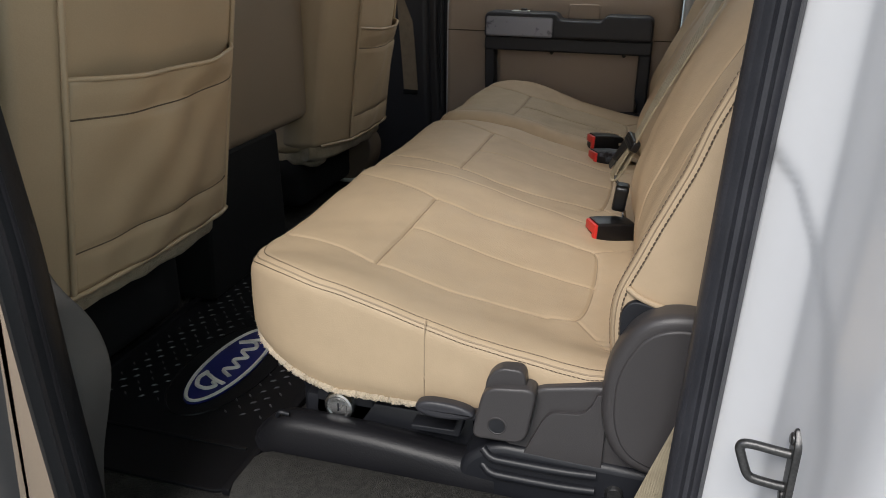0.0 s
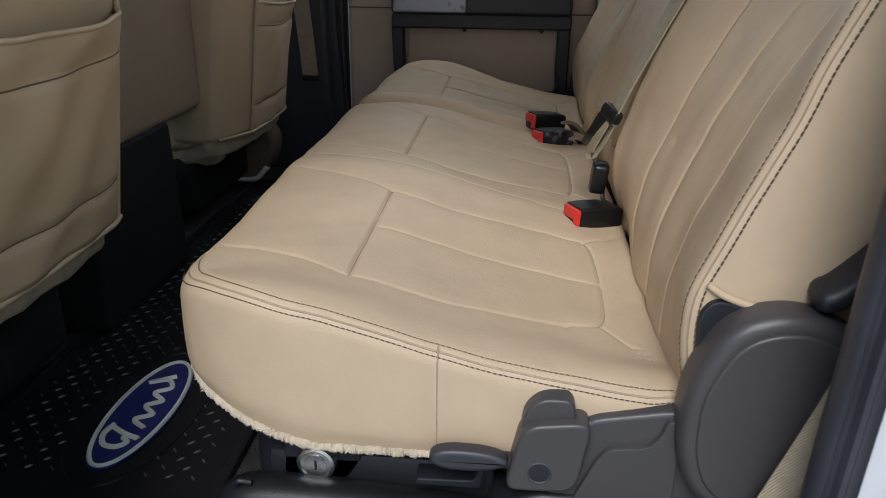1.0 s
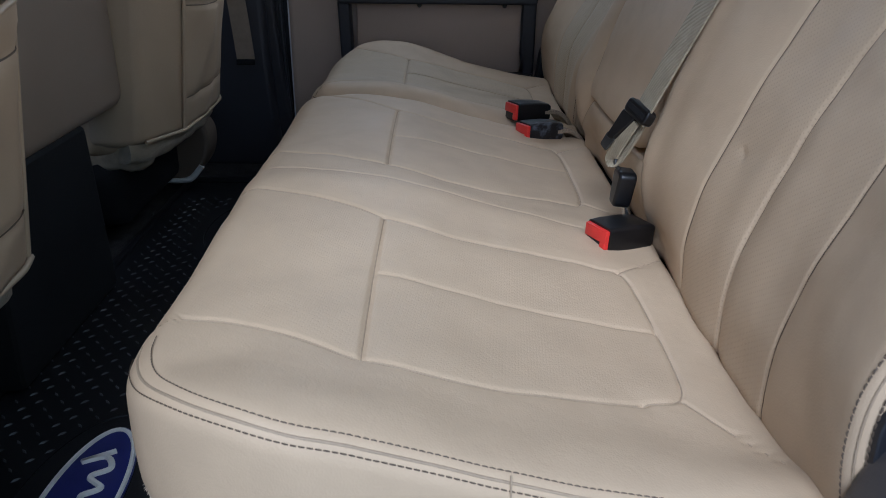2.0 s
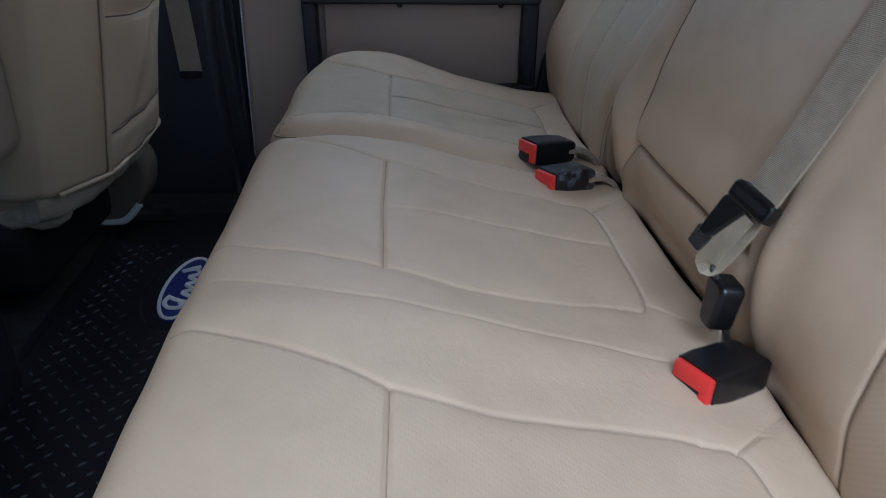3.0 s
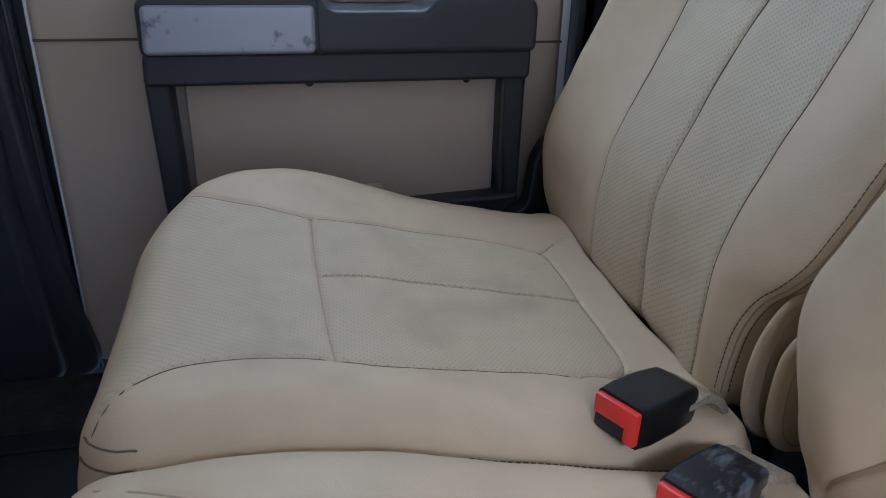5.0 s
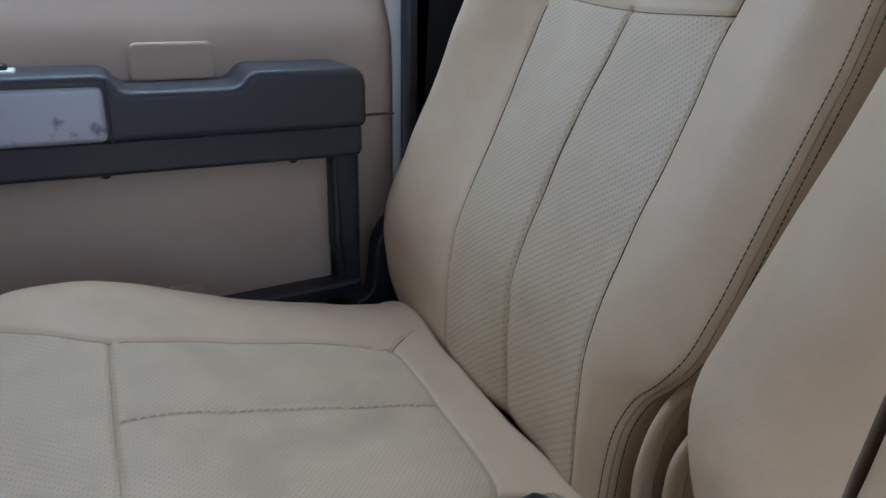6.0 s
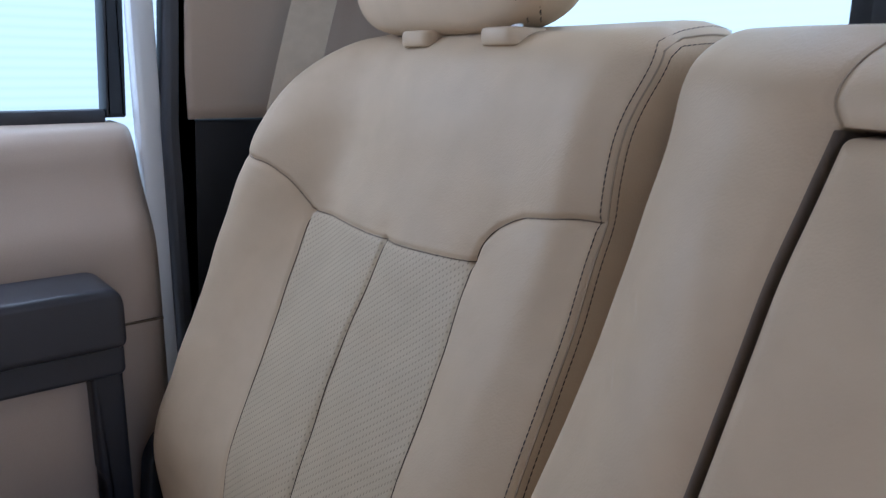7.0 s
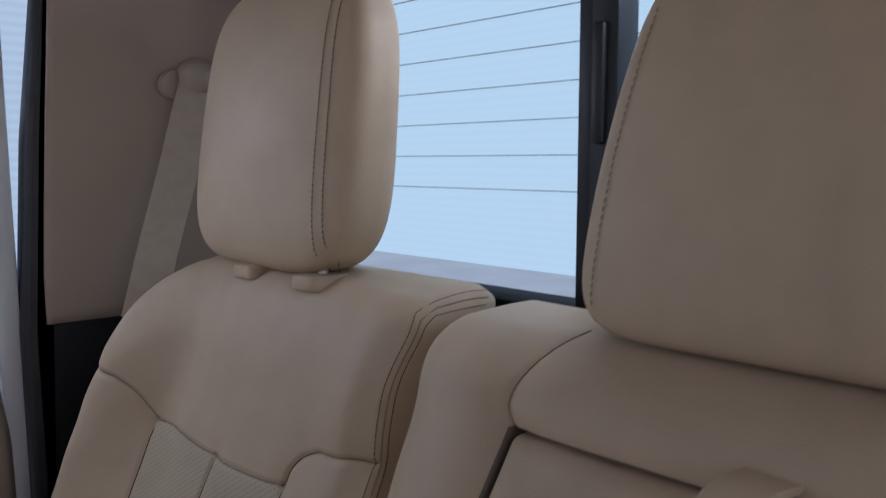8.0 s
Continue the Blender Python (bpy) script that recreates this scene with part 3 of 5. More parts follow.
def oval(cx, cy, ra, rb, n=48):
    return [(cx + ra * math.cos(2 * math.pi * k / n), cy + rb * math.sin(2 * math.pi * k / n)) for k in range(n)]


def emblem(cx, cy, k=1.0):
    e = part("emblem", slab(oval(cx, cy, 0.0505 * k, 0.144 * k), "z", 0.0, 0.004, 0.001), M_blue, mat, "dark blue oval emblem with a pale rim")
    rim = [(x, y, 0.0042) for x, y in oval(cx, cy, 0.0455 * k, 0.1378 * k)]
    tube("emblem_rim", rim, 0.0034, M_emblem, e, "pale rim", closed=True, sides=6)
    ring = [(x, y, 0.0004) for x, y in oval(cx, cy, 0.084 * k, 0.176 * k, 64)]
    tube("emblem_border", ring, 0.0020, M_rubber, e, "raised rubber border", closed=True, sides=6)
    # the pale mark on it, as plain flowing strokes
    marks = [[(-0.024, -0.045), (-0.028, -0.070), (-0.016, -0.092), (0.004, -0.096), (0.014, -0.084), (0.004, -0.074)],
             [(-0.020, -0.052), (0.004, -0.066), (0.026, -0.074)],
             [(0.022, -0.048), (0.000, -0.030), (0.020, -0.014), (0.000, 0.006), (0.019, 0.022), (-0.002, 0.042), (0.017, 0.058), (0.004, 0.080), (-0.024, 0.070), (0.012, 0.092)]]
    for m in marks:
        pts = [(cx + x * k, cy + y * k, 0.0045) for x, y in m]
        tube("emblem_stroke", pts, 0.0042, M_emblem, e, "pale raised stroke", sides=6, n=72)


emblem(-0.657, 1.029)
emblem(-0.668, 1.906, 0.83)


# ---- rear bench: cushions ----
def table(xs, ys):
    xs, ys = np.array(xs), np.array(ys)
    # smooth interpolation through the table
    def f(x):
        x = np.asarray(x, float)
        i = np.clip(np.searchsorted(xs, x) - 1, 0, len(xs) - 2)
        m = np.gradient(ys, xs)
        h = xs[i + 1] - xs[i]
        t = np.clip((x - xs[i]) / h, 0, 1)
        return (ys[i] * (1 + 2 * t) + h * m[i] * t) * (1 - t) ** 2 + (ys[i + 1] * (3 - 2 * t) - h * m[i + 1] * (1 - t)) * t ** 2
    return f


seat_top = table([-0.52, -0.47, -0.42, -0.36, -0.285, -0.15, 0.0, 0.12], [0.322, 0.338, 0.343, 0.344, 0.337, 0.302, 0.270, 0.258])
outer_bolster = table([-0.52, -0.40, -0.33, -0.27, -0.2, -0.1, 0.0, 0.12], [0.010, 0.018, 0.018, 0.013, 0.011, 0.014, 0.019, 0.019])
outer_bolster40 = table([-0.52, -0.40, -0.33, -0.25, -0.16, 0.0, 0.12], [0.012, 0.022, 0.024, 0.020, 0.014, 0.012, 0.010])
inner_bolster = table([-0.52, -0.35, -0.2, 0.12], [0.003, 0.007, 0.007, 0.004])


def bump(y, at, wide):
    return np.exp(-(((y - at) / wide) ** 2))


def rise60(x, y):
    return seat_top(x) + outer_bolster(x) * bump(y, 0.730, 0.062) + inner_bolster(x) * (bump(y, 1.235, 0.05) + 0.15 * bump(y, 1.72, 0.04)) - 0.006 * bump(y, 0.98, 0.10) - 0.004 * bump(y, 1.485, 0.10)


def rise40(x, y):
    return seat_top(x) + outer_bolster40(x) * bump(y, 2.225, 0.055) + inner_bolster(x) * bump(y, 1.815, 0.045) - 0.006 * bump(y, 2.0, 0.10)


FINE = (0.0024, 0.0027, 0.014, 0.0011)
SOFT = (0.0017, 0.0027, 0.011, 0.0008)


def panel_seams(near, far, mid, rear_n, rear_f, corner_n, corner_f, xT=-0.287):
    """The sewn lines of one seat: two long seams, the cross seam, the middle seam, the rear seam and its two corner seams."""
    n, f = [tuple(p) for p in curve_points(near, 40)], [tuple(p) for p in curve_points(far, 40)]
    yn = float(np.interp(xT, [p[0] for p in n], [p[1] for p in n]))
    yf = float(np.interp(xT, [p[0] for p in f], [p[1] for p in f]))
    rear = [n[-1], (rear_n[0], rear_n[1]), (rear_f[0], rear_f[1]), f[-1]]
    rear = [tuple(p) for p in curve_points(rear, 24)]
    return dict(near=n, far=f, cross=[(xT, yn), (xT - 0.002, (yn + yf) / 2), (xT, yf)], mid=mid, rear=rear, corners=(corner_n, corner_f))


LEFT = panel_seams([(-0.475, 0.895), (-0.443, 0.886), (-0.407, 0.878), (-0.37, 0.864), (-0.33, 0.845), (-0.284, 0.826), (-0.2, 0.822), (-0.1, 0.838), (-0.05, 0.849)],
                   [(-0.47, 1.212), (-0.42, 1.195), (-0.381, 1.179), (-0.326, 1.154), (-0.284, 1.131), (-0.219, 1.119), (-0.152, 1.124), (-0.08, 1.131), (-0.038, 1.128)],
                   [(-0.287, 0.993), (-0.2, 0.990), (-0.1, 0.990), (0.001, 0.993)], (-0.004, 0.888), (-0.002, 1.098),
                   [(-0.01, 0.864), (0.025, 0.81), (0.045, 0.775)], [(-0.012, 1.120), (0.03, 1.155), (0.055, 1.175)])
CENTRE = panel_seams([(-0.47, 1.385), (-0.44, 1.372), (-0.36, 1.346), (-0.293, 1.328), (-0.24, 1.315), (-0.2, 1.313), (-0.11, 1.325), (-0.048, 1.340)],
                     [(-0.47, 1.735), (-0.41, 1.715), (-0.345, 1.680), (-0.295, 1.646), (-0.243, 1.632), (-0.166, 1.631), (-0.1, 1.632), (-0.046, 1.629)],
                     [(-0.293, 1.492), (-0.242, 1.500), (-0.143, 1.508), (-0.012, 1.512)], (-0.012, 1.366), (-0.010, 1.603),
                     [(-0.014, 1.360), (0.03, 1.325), (0.052, 1.305)], [(-0.014, 1.612), (0.025, 1.65), (0.048, 1.675)], -0.294)
RIGHT = panel_seams([(-0.462, 1.798), (-0.45, 1.815), (-0.435, 1.832), (-0.405, 1.848), (-0.365, 1.850), (-0.292, 1.841), (-0.24, 1.838), (-0.16, 1.857), (-0.072, 1.863)],
                    [(-0.455, 2.215), (-0.424, 2.190), (-0.353, 2.164), (-0.288, 2.143), (-0.183, 2.152), (-0.065, 2.158), (-0.03, 2.150)],
                    [(-0.290, 2.006), (-0.227, 2.020), (-0.122, 2.029), (-0.002, 2.031)], (-0.012, 1.895), (-0.003, 2.118),
                    [(-0.018, 1.878), (0.016, 1.864), (0.05, 1.850)], [(-0.012, 2.138), (0.012, 2.162), (0.038, 2.184)], -0.290)


def seam_rows(s):
    return [(s["near"], *FINE), (s["far"], *FINE), (s["cross"], 0.0032, 0.0024, 0.014, 0.0010), (s["mid"], *SOFT), (s["rear"], *FINE), (s["corners"][0], 0.0022, 0.0022, 0.012, 0.0006), (s["corners"][1], 0.0022, 0.0022, 0.012, 0.0006)]


def insert_of(s):
    def clean(line):
        return [tuple(p) for p in line]
    return clean(s["near"]) + clean(s["rear"])[1:-1] + clean(s["far"])[::-1]


LC_SEAM = [(-0.46, 1.300), (-0.412, 1.286), (-0.333, 1.259), (-0.232, 1.245), (-0.127, 1.247), (-0.026, 1.237), (0.045, 1.230)]
bench = thing("rear_bench", "tan leather split rear bench with perforated inserts and dark stitching", "car seat", group="rear bench halves", at=(-0.2, 1.23, 0))
small_bench = thing("rear_bench", "narrow tan leather single rear seat, soiled, with perforated inserts", "car seat", group="rear bench halves", at=(-0.2, 2.02, 0))


def top_place(a, b, n):
    return a, b, n


pad60 = Pad(-0.487, 0.0610, 0.700, 1.762, (0.19, 0.03, 0.03, 0.05), rise60, 0.042,
            seam_rows(LEFT) + seam_rows(CENTRE) + [(LC_SEAM, 0.0014, 0.0022, 0.02, 0.0012)], top_place, tight=3.5, near=2.4)
pad40 = Pad(-0.478, 0.0590, 1.770, 2.285, (0.05, 0.03, 0.04, 0.19), rise40, 0.042, seam_rows(RIGHT), top_place, tight=3.5)
in_left, in_mid, in_right = insert_of(LEFT), insert_of(CENTRE), insert_of(RIGHT)
seat_base = lambda a, b: 0.196 + 0.03 * np.clip((a + 0.1) / 0.1, 0, 1) + 0.022 * np.clip((-0.30 - a) / 0.12, 0, 1)
cushion60 = pad60.build("cushion", [M_leather, M_perf_faint], bench, region=lambda a, b: inside(a, b, in_left), bulge=0.001, rings=12, back_fn=seat_base)
cushion40 = pad40.build("cushion", [M_leather, M_perf], small_bench, region=lambda a, b: inside(a, b, in_right), bulge=0.006, rings=12, back_fn=seat_base)

# double dark stitching along the outer edge of the cushions, and tan piping on the seams
front_arc = [-0.297 - 0.19 * math.sin(radians(q)) for q in (78, 68, 56, 44, 32, 20, 8)]
outer_run = front_arc + list(np.linspace(-0.28, 0.045, 16))
for phi in (72, 34):
    p, n = pad60.on(rim_line(pad60, outer_run, phi), 0.0009, 180)
    stitches("stitching", p, M_thread_brown, cushion60, n, pitch=0.0054, length=0.0042, wide=0.0006, proud=0.0004)
p, n = pad60.on(rim_line(pad60, outer_run, 50), 0.0000, 180)
tube("seam", p, 0.0012, M_thread_tan, cushion60, n=120, sides=5)
p, n = pad40.on([(-0.2, 1.7715), (-0.1, 1.7715), (0.045, 1.7715)], n=60)
stitches("stitching", p, M_thread_brown, cushion40, n)
# double sewn edge that comes round the inner front corner of the single seat
inner_run = [-0.474, -0.470, -0.464, -0.456, -0.445, -0.43]
for phi in (32, 12):
    p, n = pad40.on(rim_line(pad40, inner_run, phi), n=90)
    tube("seam", p, 0.0009, M_thread_brown, cushion40, n=80, sides=5)
for s, pad, ob in ((LEFT, pad60, cushion60), (CENTRE, pad60, cushion60), (RIGHT, pad40, cushion40)):
    for key in ("near", "far", "cross", "rear", "corner_n", "corner_f"):
        p, n = pad.on(s["corners"][key == "corner_f"] if key.startswith("corner") else s[key], 0.0004, 60)
        tube("seam", p, 0.0007, M_thread_brown if pad is pad40 and key == "near" else M_thread_tan, ob, n=40, sides=5)
p, n = pad40.on(RIGHT["mid"], 0.0016, 80)
stitches("stitching", p, M_thread_pale, cushion40, n, pitch=0.0075, length=0.0058, wide=0.0013, proud=0.0014)
tube("seam", [(-0.178, 0.7062, 0.322), (-0.178, 0.702, 0.312), (-0.178, 0.7, 0.300), (-0.178, 0.6995, 0.27), (-0.178, 0.6992, 0.235), (-0.178, 0.702, 0.20)], 0.0008, M_thread_tan, cushion60, sides=5)


def fleece(pad, name, parent, keep):
    """A ragged woolly edge below a cushion's skirt."""
    rnd = random.Random(4)
    verts, faces = [], []
    line = [p for p in pad.rim_line if keep(p)]
    P = np.array(line)
    for i in range(len(P) - 1):
        d = np.linalg.norm(P[i + 1] - P[i])
        for k in range(max(1, int(d / 0.0005))):
            c = P[i] + (P[i + 1] - P[i]) * rnd.random()
            out = Vector((c[0] + 0.2, c[1] - 1.23, 0)).normalized()
            h, w = rnd.uniform(0.0004, 0.0018), rnd.uniform(0.0006, 0.0016)
            side = Vector((-out.y, out.x, 0)) * w
            c = Vector(c) + Vector((0, 0, 0.006)) + out * rnd.uniform(0.001, 0.008)
            tip = c + Vector((rnd.uniform(-.004, .004), rnd.uniform(-.004, .004), -h)) + out * rnd.uniform(0.0, 0.0035)
            j = len(verts)
            verts += [c + side, c - side, c - out * 0.004, tip]
            faces += [(j, j + 1, j + 3), (j + 1, j + 2, j + 3), (j + 2, j, j + 3)]
    roll = [tuple(p + np.array([0, 0, 0.0055 + rnd.uniform(-0.0012, 0.0012)]) + 0.004 * np.array([p[0] + 0.2, p[1] - 1.23, 0]) / (np.hypot(p[0] + 0.2, p[1] - 1.23) + 1e-9)) for p in P]
    v2, f2 = sweep(roll, circle(0.0042, 8), scale=[rnd.uniform(0.75, 1.3) for _ in roll])
    faces += [tuple(i + len(verts) for i in q) for q in f2]
    verts += v2
    raw(name, verts, faces, [M_fleece], parent, "pale woolly lining that sticks out", kind="stuff")


fleece(pad60, "fleece_edge", cushion60, lambda p: p[0] < -0.10 and p[1] < 1.3)

# ---- rear bench: backrests ----
back_x = table([0.20, 0.27, 0.33, 0.385, 0.46, 0.54, 0.63, 0.72, 0.80, 0.86], [0.063, 0.062, 0.065, 0.077, 0.120, 0.172, 0.226, 0.265, 0.295, 0.320])
side_wing = table([0.2, 0.28, 0.35, 0.42, 0.52, 0.63, 0.71, 0.78, 0.86], [0.008, 0.012, 0.026, 0.038, 0.058, 0.080, 0.080, 0.052, 0.02])
edge_shift = table([0.235, 0.27, 0.311, 0.343, 0.3685, 0.387, 0.405, 0.44, 0.483, 0.60, 0.70, 0.76, 0.80, 0.84], [0.041, 0.0395, 0.0365, 0.0315, 0.0205, 0.005, -0.005, -0.007, -0.002, 0.011, 0.020, 0.020, 0.011, -0.002])


def wing(y, edge, sign, wide=0.07):
    t = np.clip((y - edge) * sign / wide, 0, 1)
    return (1 - t) ** 2 * (1 + 2 * t)


ARM = (1.296, 1.646, 0.360, 0.772)
mid_out = table([0.235, 0.275, 0.31, 0.36, 0.45, 0.6, 0.72, 0.80, 0.84], [0.001, 0.001, 0.017, 0.033, 0.040, 0.042, 0.040, 0.030, 0.022])

mid_more = table([0.235, 0.416, 0.472, 0.528, 0.583, 0.639, 0.695, 0.751, 0.80, 0.84], [0.0, 0.0, 0.017, 0.032, 0.042, 0.044, 0.038, 0.024, 0.012, 0.0])


out_left = table([0.235, 0.33, 0.387, 0.445, 0.503, 0.562, 0.62, 0.68, 0.76, 0.84], [0.012, 0.010, 0.008, 0.018, 0.030, 0.037, 0.036, 0.030, 0.020, 0.0])


def mid_step(y):
    """The back rises from the hollow of the outer seat to the bolster beside the middle seat."""
    t = np.clip((y - 1.03) / 0.195, 0, 1)
    return t * t * (3 - 2 * t)


def mid_slope(y):
    """Its bolster falls away towards the outer side."""
    t = np.clip((1.775 - y) / 0.12, 0, 1)
    return t * t * (3 - 2 * t)


def box_dip(y, z, soft=0.006):
    d = np.minimum(np.minimum(y - ARM[0], ARM[1] - y), np.minimum(z - ARM[2], ARM[3] - z))
    return np.clip(d / soft + 0.5, 0, 1)


def rise_back60(z, y):
    n = -back_x(z) + out_left(z) * (1 - mid_step(y)) + (1.2 * side_wing(z) - out_left(z)) * wing(y, 0.70, 1, 0.20)
    n = n + (mid_out(z) + mid_more(z) * mid_slope(y)) * mid_step(y) + 0.012 * bump(y, 1.705, 0.040)
    n = n - 0.036 * bump(y, 1.272, 0.014) + 0.006 * bump(y, 1.238, 0.02)
    n = n + 0.010 * bump(z, 0.80, 0.03) * np.clip((y - 1.3) / 0.1, 0, 1)
    out = np.maximum(np.maximum(ARM[0] - y, y - ARM[1]), np.maximum(ARM[2] - z, z - ARM[3]))
    return n - 0.045 * box_dip(y, z) - 0.010 * np.exp(-np.maximum(out, 0) / 0.010)


def rise_back40(z, y):
    n = -back_x(z) + side_wing(z) * wing(y, 2.322, -1, 0.133) + 0.016 * bump(y, 1.865, 0.05)
    return n + 0.006 * bump(y, 2.07, 0.12) + 0.008 * bump(z, 0.77, 0.06)


def back_place(a, b, n):
    return -n, b, a


def back_place60(a, b, n):
    """The outer side of the middle back draws in below the armrest."""
    a, b = np.asarray(a, float), np.asarray(b, float)
    s = np.clip((0.43 - a) / 0.10, 0, 1)
    return -n, b - 0.036 * s * s * (3 - 2 * s) * np.clip((b - 1.60) / 0.17, 0, 1), a


def back_place40(a, b, n):
    """The inner edge of the single back bows, following its sewn edge."""
    a, b = np.asarray(a, float), np.asarray(b, float)
    q = np.clip(1 - (b - 1.798) / 0.085, 0, 1)
    return -n, b + edge_shift(a) * q * q * (3 - 2 * q), a


B_LEFT = dict(near=[(0.25, 0.848), (0.38, 0.855), (0.56, 0.858), (0.655, 0.862)], far=[(0.25, 1.086), (0.31, 1.095), (0.39, 1.094), (0.47, 1.095), (0.55, 1.095), (0.655, 1.100)],
              mid=[(0.25, 0.966), (0.33, 0.975), (0.39, 0.981), (0.48, 0.985), (0.55, 0.986), (0.655, 0.988)], top=[(0.655, 0.862), (0.648, 0.985), (0.655, 1.100)],
              sides=[[(0.655, 0.862), (0.675, 0.848), (0.69, 0.80), (0.695, 0.72)], [(0.655, 1.100), (0.675, 1.115), (0.69, 1.15), (0.695, 1.225)]])
B_RIGHT = dict(near=[(0.25, 1.868), (0.314, 1.873), (0.379, 1.890), (0.468, 1.915), (0.567, 1.934), (0.634, 1.952)], far=[(0.25, 2.145), (0.30, 2.148), (0.368, 2.160), (0.437, 2.183), (0.525, 2.207), (0.641, 2.226)],
               mid=[(0.25, 2.007), (0.282, 2.011), (0.356, 2.026), (0.45, 2.054), (0.54, 2.076), (0.632, 2.083)], top=[(0.641, 2.226), (0.632, 2.083), (0.634, 1.952)],
               sides=[[(0.634, 1.952), (0.652, 1.947), (0.668, 1.931), (0.682, 1.899), (0.689, 1.842), (0.689, 1.806)], [(0.641, 2.226), (0.655, 2.238), (0.676, 2.258), (0.692, 2.282), (0.70, 2.312)]])


def back_rows(s):
    return [(s["near"], *FINE), (s["far"], *FINE), (s["mid"], 0.004, 0.0035, 0.02, 0.004), (s["top"], *FINE)] + [(q, 0.0045, 0.0035, 0.02, 0.004) for q in s["sides"]]


top_pad = [[(0.772, 1.646), (0.790, 1.654), (0.81, 1.652), (0.826, 1.645), (0.8348, 1.636)], [(0.360, 1.648), (0.335, 1.672), (0.30, 1.705), (0.28, 1.72)]]
padB60 = Pad(0.235, 0.835, 0.700, 1.778, (0.05, 0.06, 0.03, 0.05), rise_back60, 0.035,
             back_rows(B_LEFT) + [([(0.434, 1.058), (0.437, 1.064)], 0.0016, 0.005, 0.012, 0.0008), ([(0.655, 1.731), (0.663, 1.738)], 0.0014, 0.0028, 0.01, 0.0), ([(0.615, 1.727), (0.624, 1.737)], 0.0014, 0.0028, 0.01, 0.0)] + [(q, 0.0035, 0.0032, 0.016, 0.004) for q in top_pad], back_place60, near=2.5)
padB40 = Pad(0.235, 0.840, 1.798, 2.324, (0.03, 0.040, 0.09, 0.07), rise_back40, 0.030, back_rows(B_RIGHT), back_place40, near=2.2)


def insert_back(s):
    return [tuple(p) for p in s["near"]] + [tuple(p) for p in s["top"]][::1 if s["near"][-1] == s["top"][0] else -1][1:-1] + [tuple(p) for p in s["far"]][::-1]


iL, iR = insert_back(B_LEFT), insert_back(B_RIGHT)


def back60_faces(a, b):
    """The perforated insert, and the hollow behind the folded armrest, coloured brown to stand for its shade."""
    recess_shade = (b > ARM[0] - 0.001) & (b < ARM[1] + 0.0038) & (a > ARM[2] - 0.001) & (a < ARM[3] + 0.001)
    return np.where(recess_shade, 2, inside(a, b, iL))


back60 = padB60.build("backrest", [M_leather, M_perf_back_faint, M_browntrim_shade], bench, region=back60_faces, back_fn=lambda a, b: -back_x(a) - 0.11, bulge=0.001)
back40 = padB40.build("backrest", [M_leather, M_perf_back], small_bench, region=lambda a, b: inside(a, b, iR), back_fn=lambda a, b: -back_x(a) - 0.11, bulge=0.006)

rise_arm = lambda z, y: -back_x(z) + mid_out(z) + mid_more(z) - 0.005 + 0.004 * bump(y, 1.527, 0.12) + 0.003 * bump(z, 0.55, 0.2)
padArm = Pad(ARM[2] + 0.003, ARM[3] - 0.002, ARM[0] + 0.004, ARM[1] - 0.0015, (0.03, 0.008, 0.005, 0.014), rise_arm, 0.009, [], back_place, step=0.006)
padArm.build("folding_armrest", [M_leather], bench, "smooth leather panel of the folded armrest", back_fn=lambda a, b: -back_x(a) - 0.01, bulge=0.0, tuck=0.0)

edge_run = [0.243, 0.25, 0.26, 0.272] + list(np.linspace(0.29, 0.77, 24)) + [0.785, 0.797]
for phi in (64, 9):
    p, n = padB60.on(rim_line(padB60, edge_run, phi), 0.0013, 240)
    stitches("stitching", p, M_thread_brown, back60, n, pitch=0.0060, length=0.0047, wide=0.0009, proud=0.0006)
p, n = padB60.on(rim_line(padB60, edge_run, 36), 0.0002, 200)
tube("seam", p, 0.0009, M_thread_tan, back60, n=120, sides=5, up=(-1, 0, 0.1))
edge_run = list(np.linspace(0.262, 0.80, 30))


def sewn_edge40(phi, turn, lift):
    """A line up the inner edge of the single back that goes on round its shoulder and rearwards over the top."""
    a1, b0, r = padB40.box[1], padB40.box[2], padB40.corners[1]
    th = radians(turn)
    ra, rb = a1 - r + r * math.sin(th), b0 + r - r * math.cos(th)
    p, n = padB40.on(rim_line(padB40, [q for q in edge_run + [0.808, 0.814, 0.82, 0.826] if q < ra - 0.004], phi), lift, 200)
    h, end = float(padB40.height(np.array(ra), np.array(rb))), -float(back_x(ra)) - 0.11
    more = []
    for q in np.linspace(0.02, 0.75, 16):
        o = 0.006 * math.sin(math.pi * q * 1.15) + lift
        more.append([float(c) for c in back_place40(np.array(ra + math.sin(th) * o), np.array(rb - math.cos(th) * o), np.array(h * (1 - q) + end * q))])
    up = np.array([0.05, -math.cos(th), math.sin(th)])
    return np.vstack([p, more]), np.vstack([n, np.repeat(up[None], 16, 0)])


for phi, turn in ((72, 58), (22, 34)):
    p, n = sewn_edge40(phi, turn, 0.0010)
    stitches("stitching", p, M_thread, back40, n, pitch=0.0054, length=0.0043, wide=0.00055, proud=0.0004)
p, n = sewn_edge40(46, 46, 0.0003)
tube("seam", p, 0.0009, M_thread_tan, back40, n=120, sides=5, up=(-0.7, -0.5, 0.5))
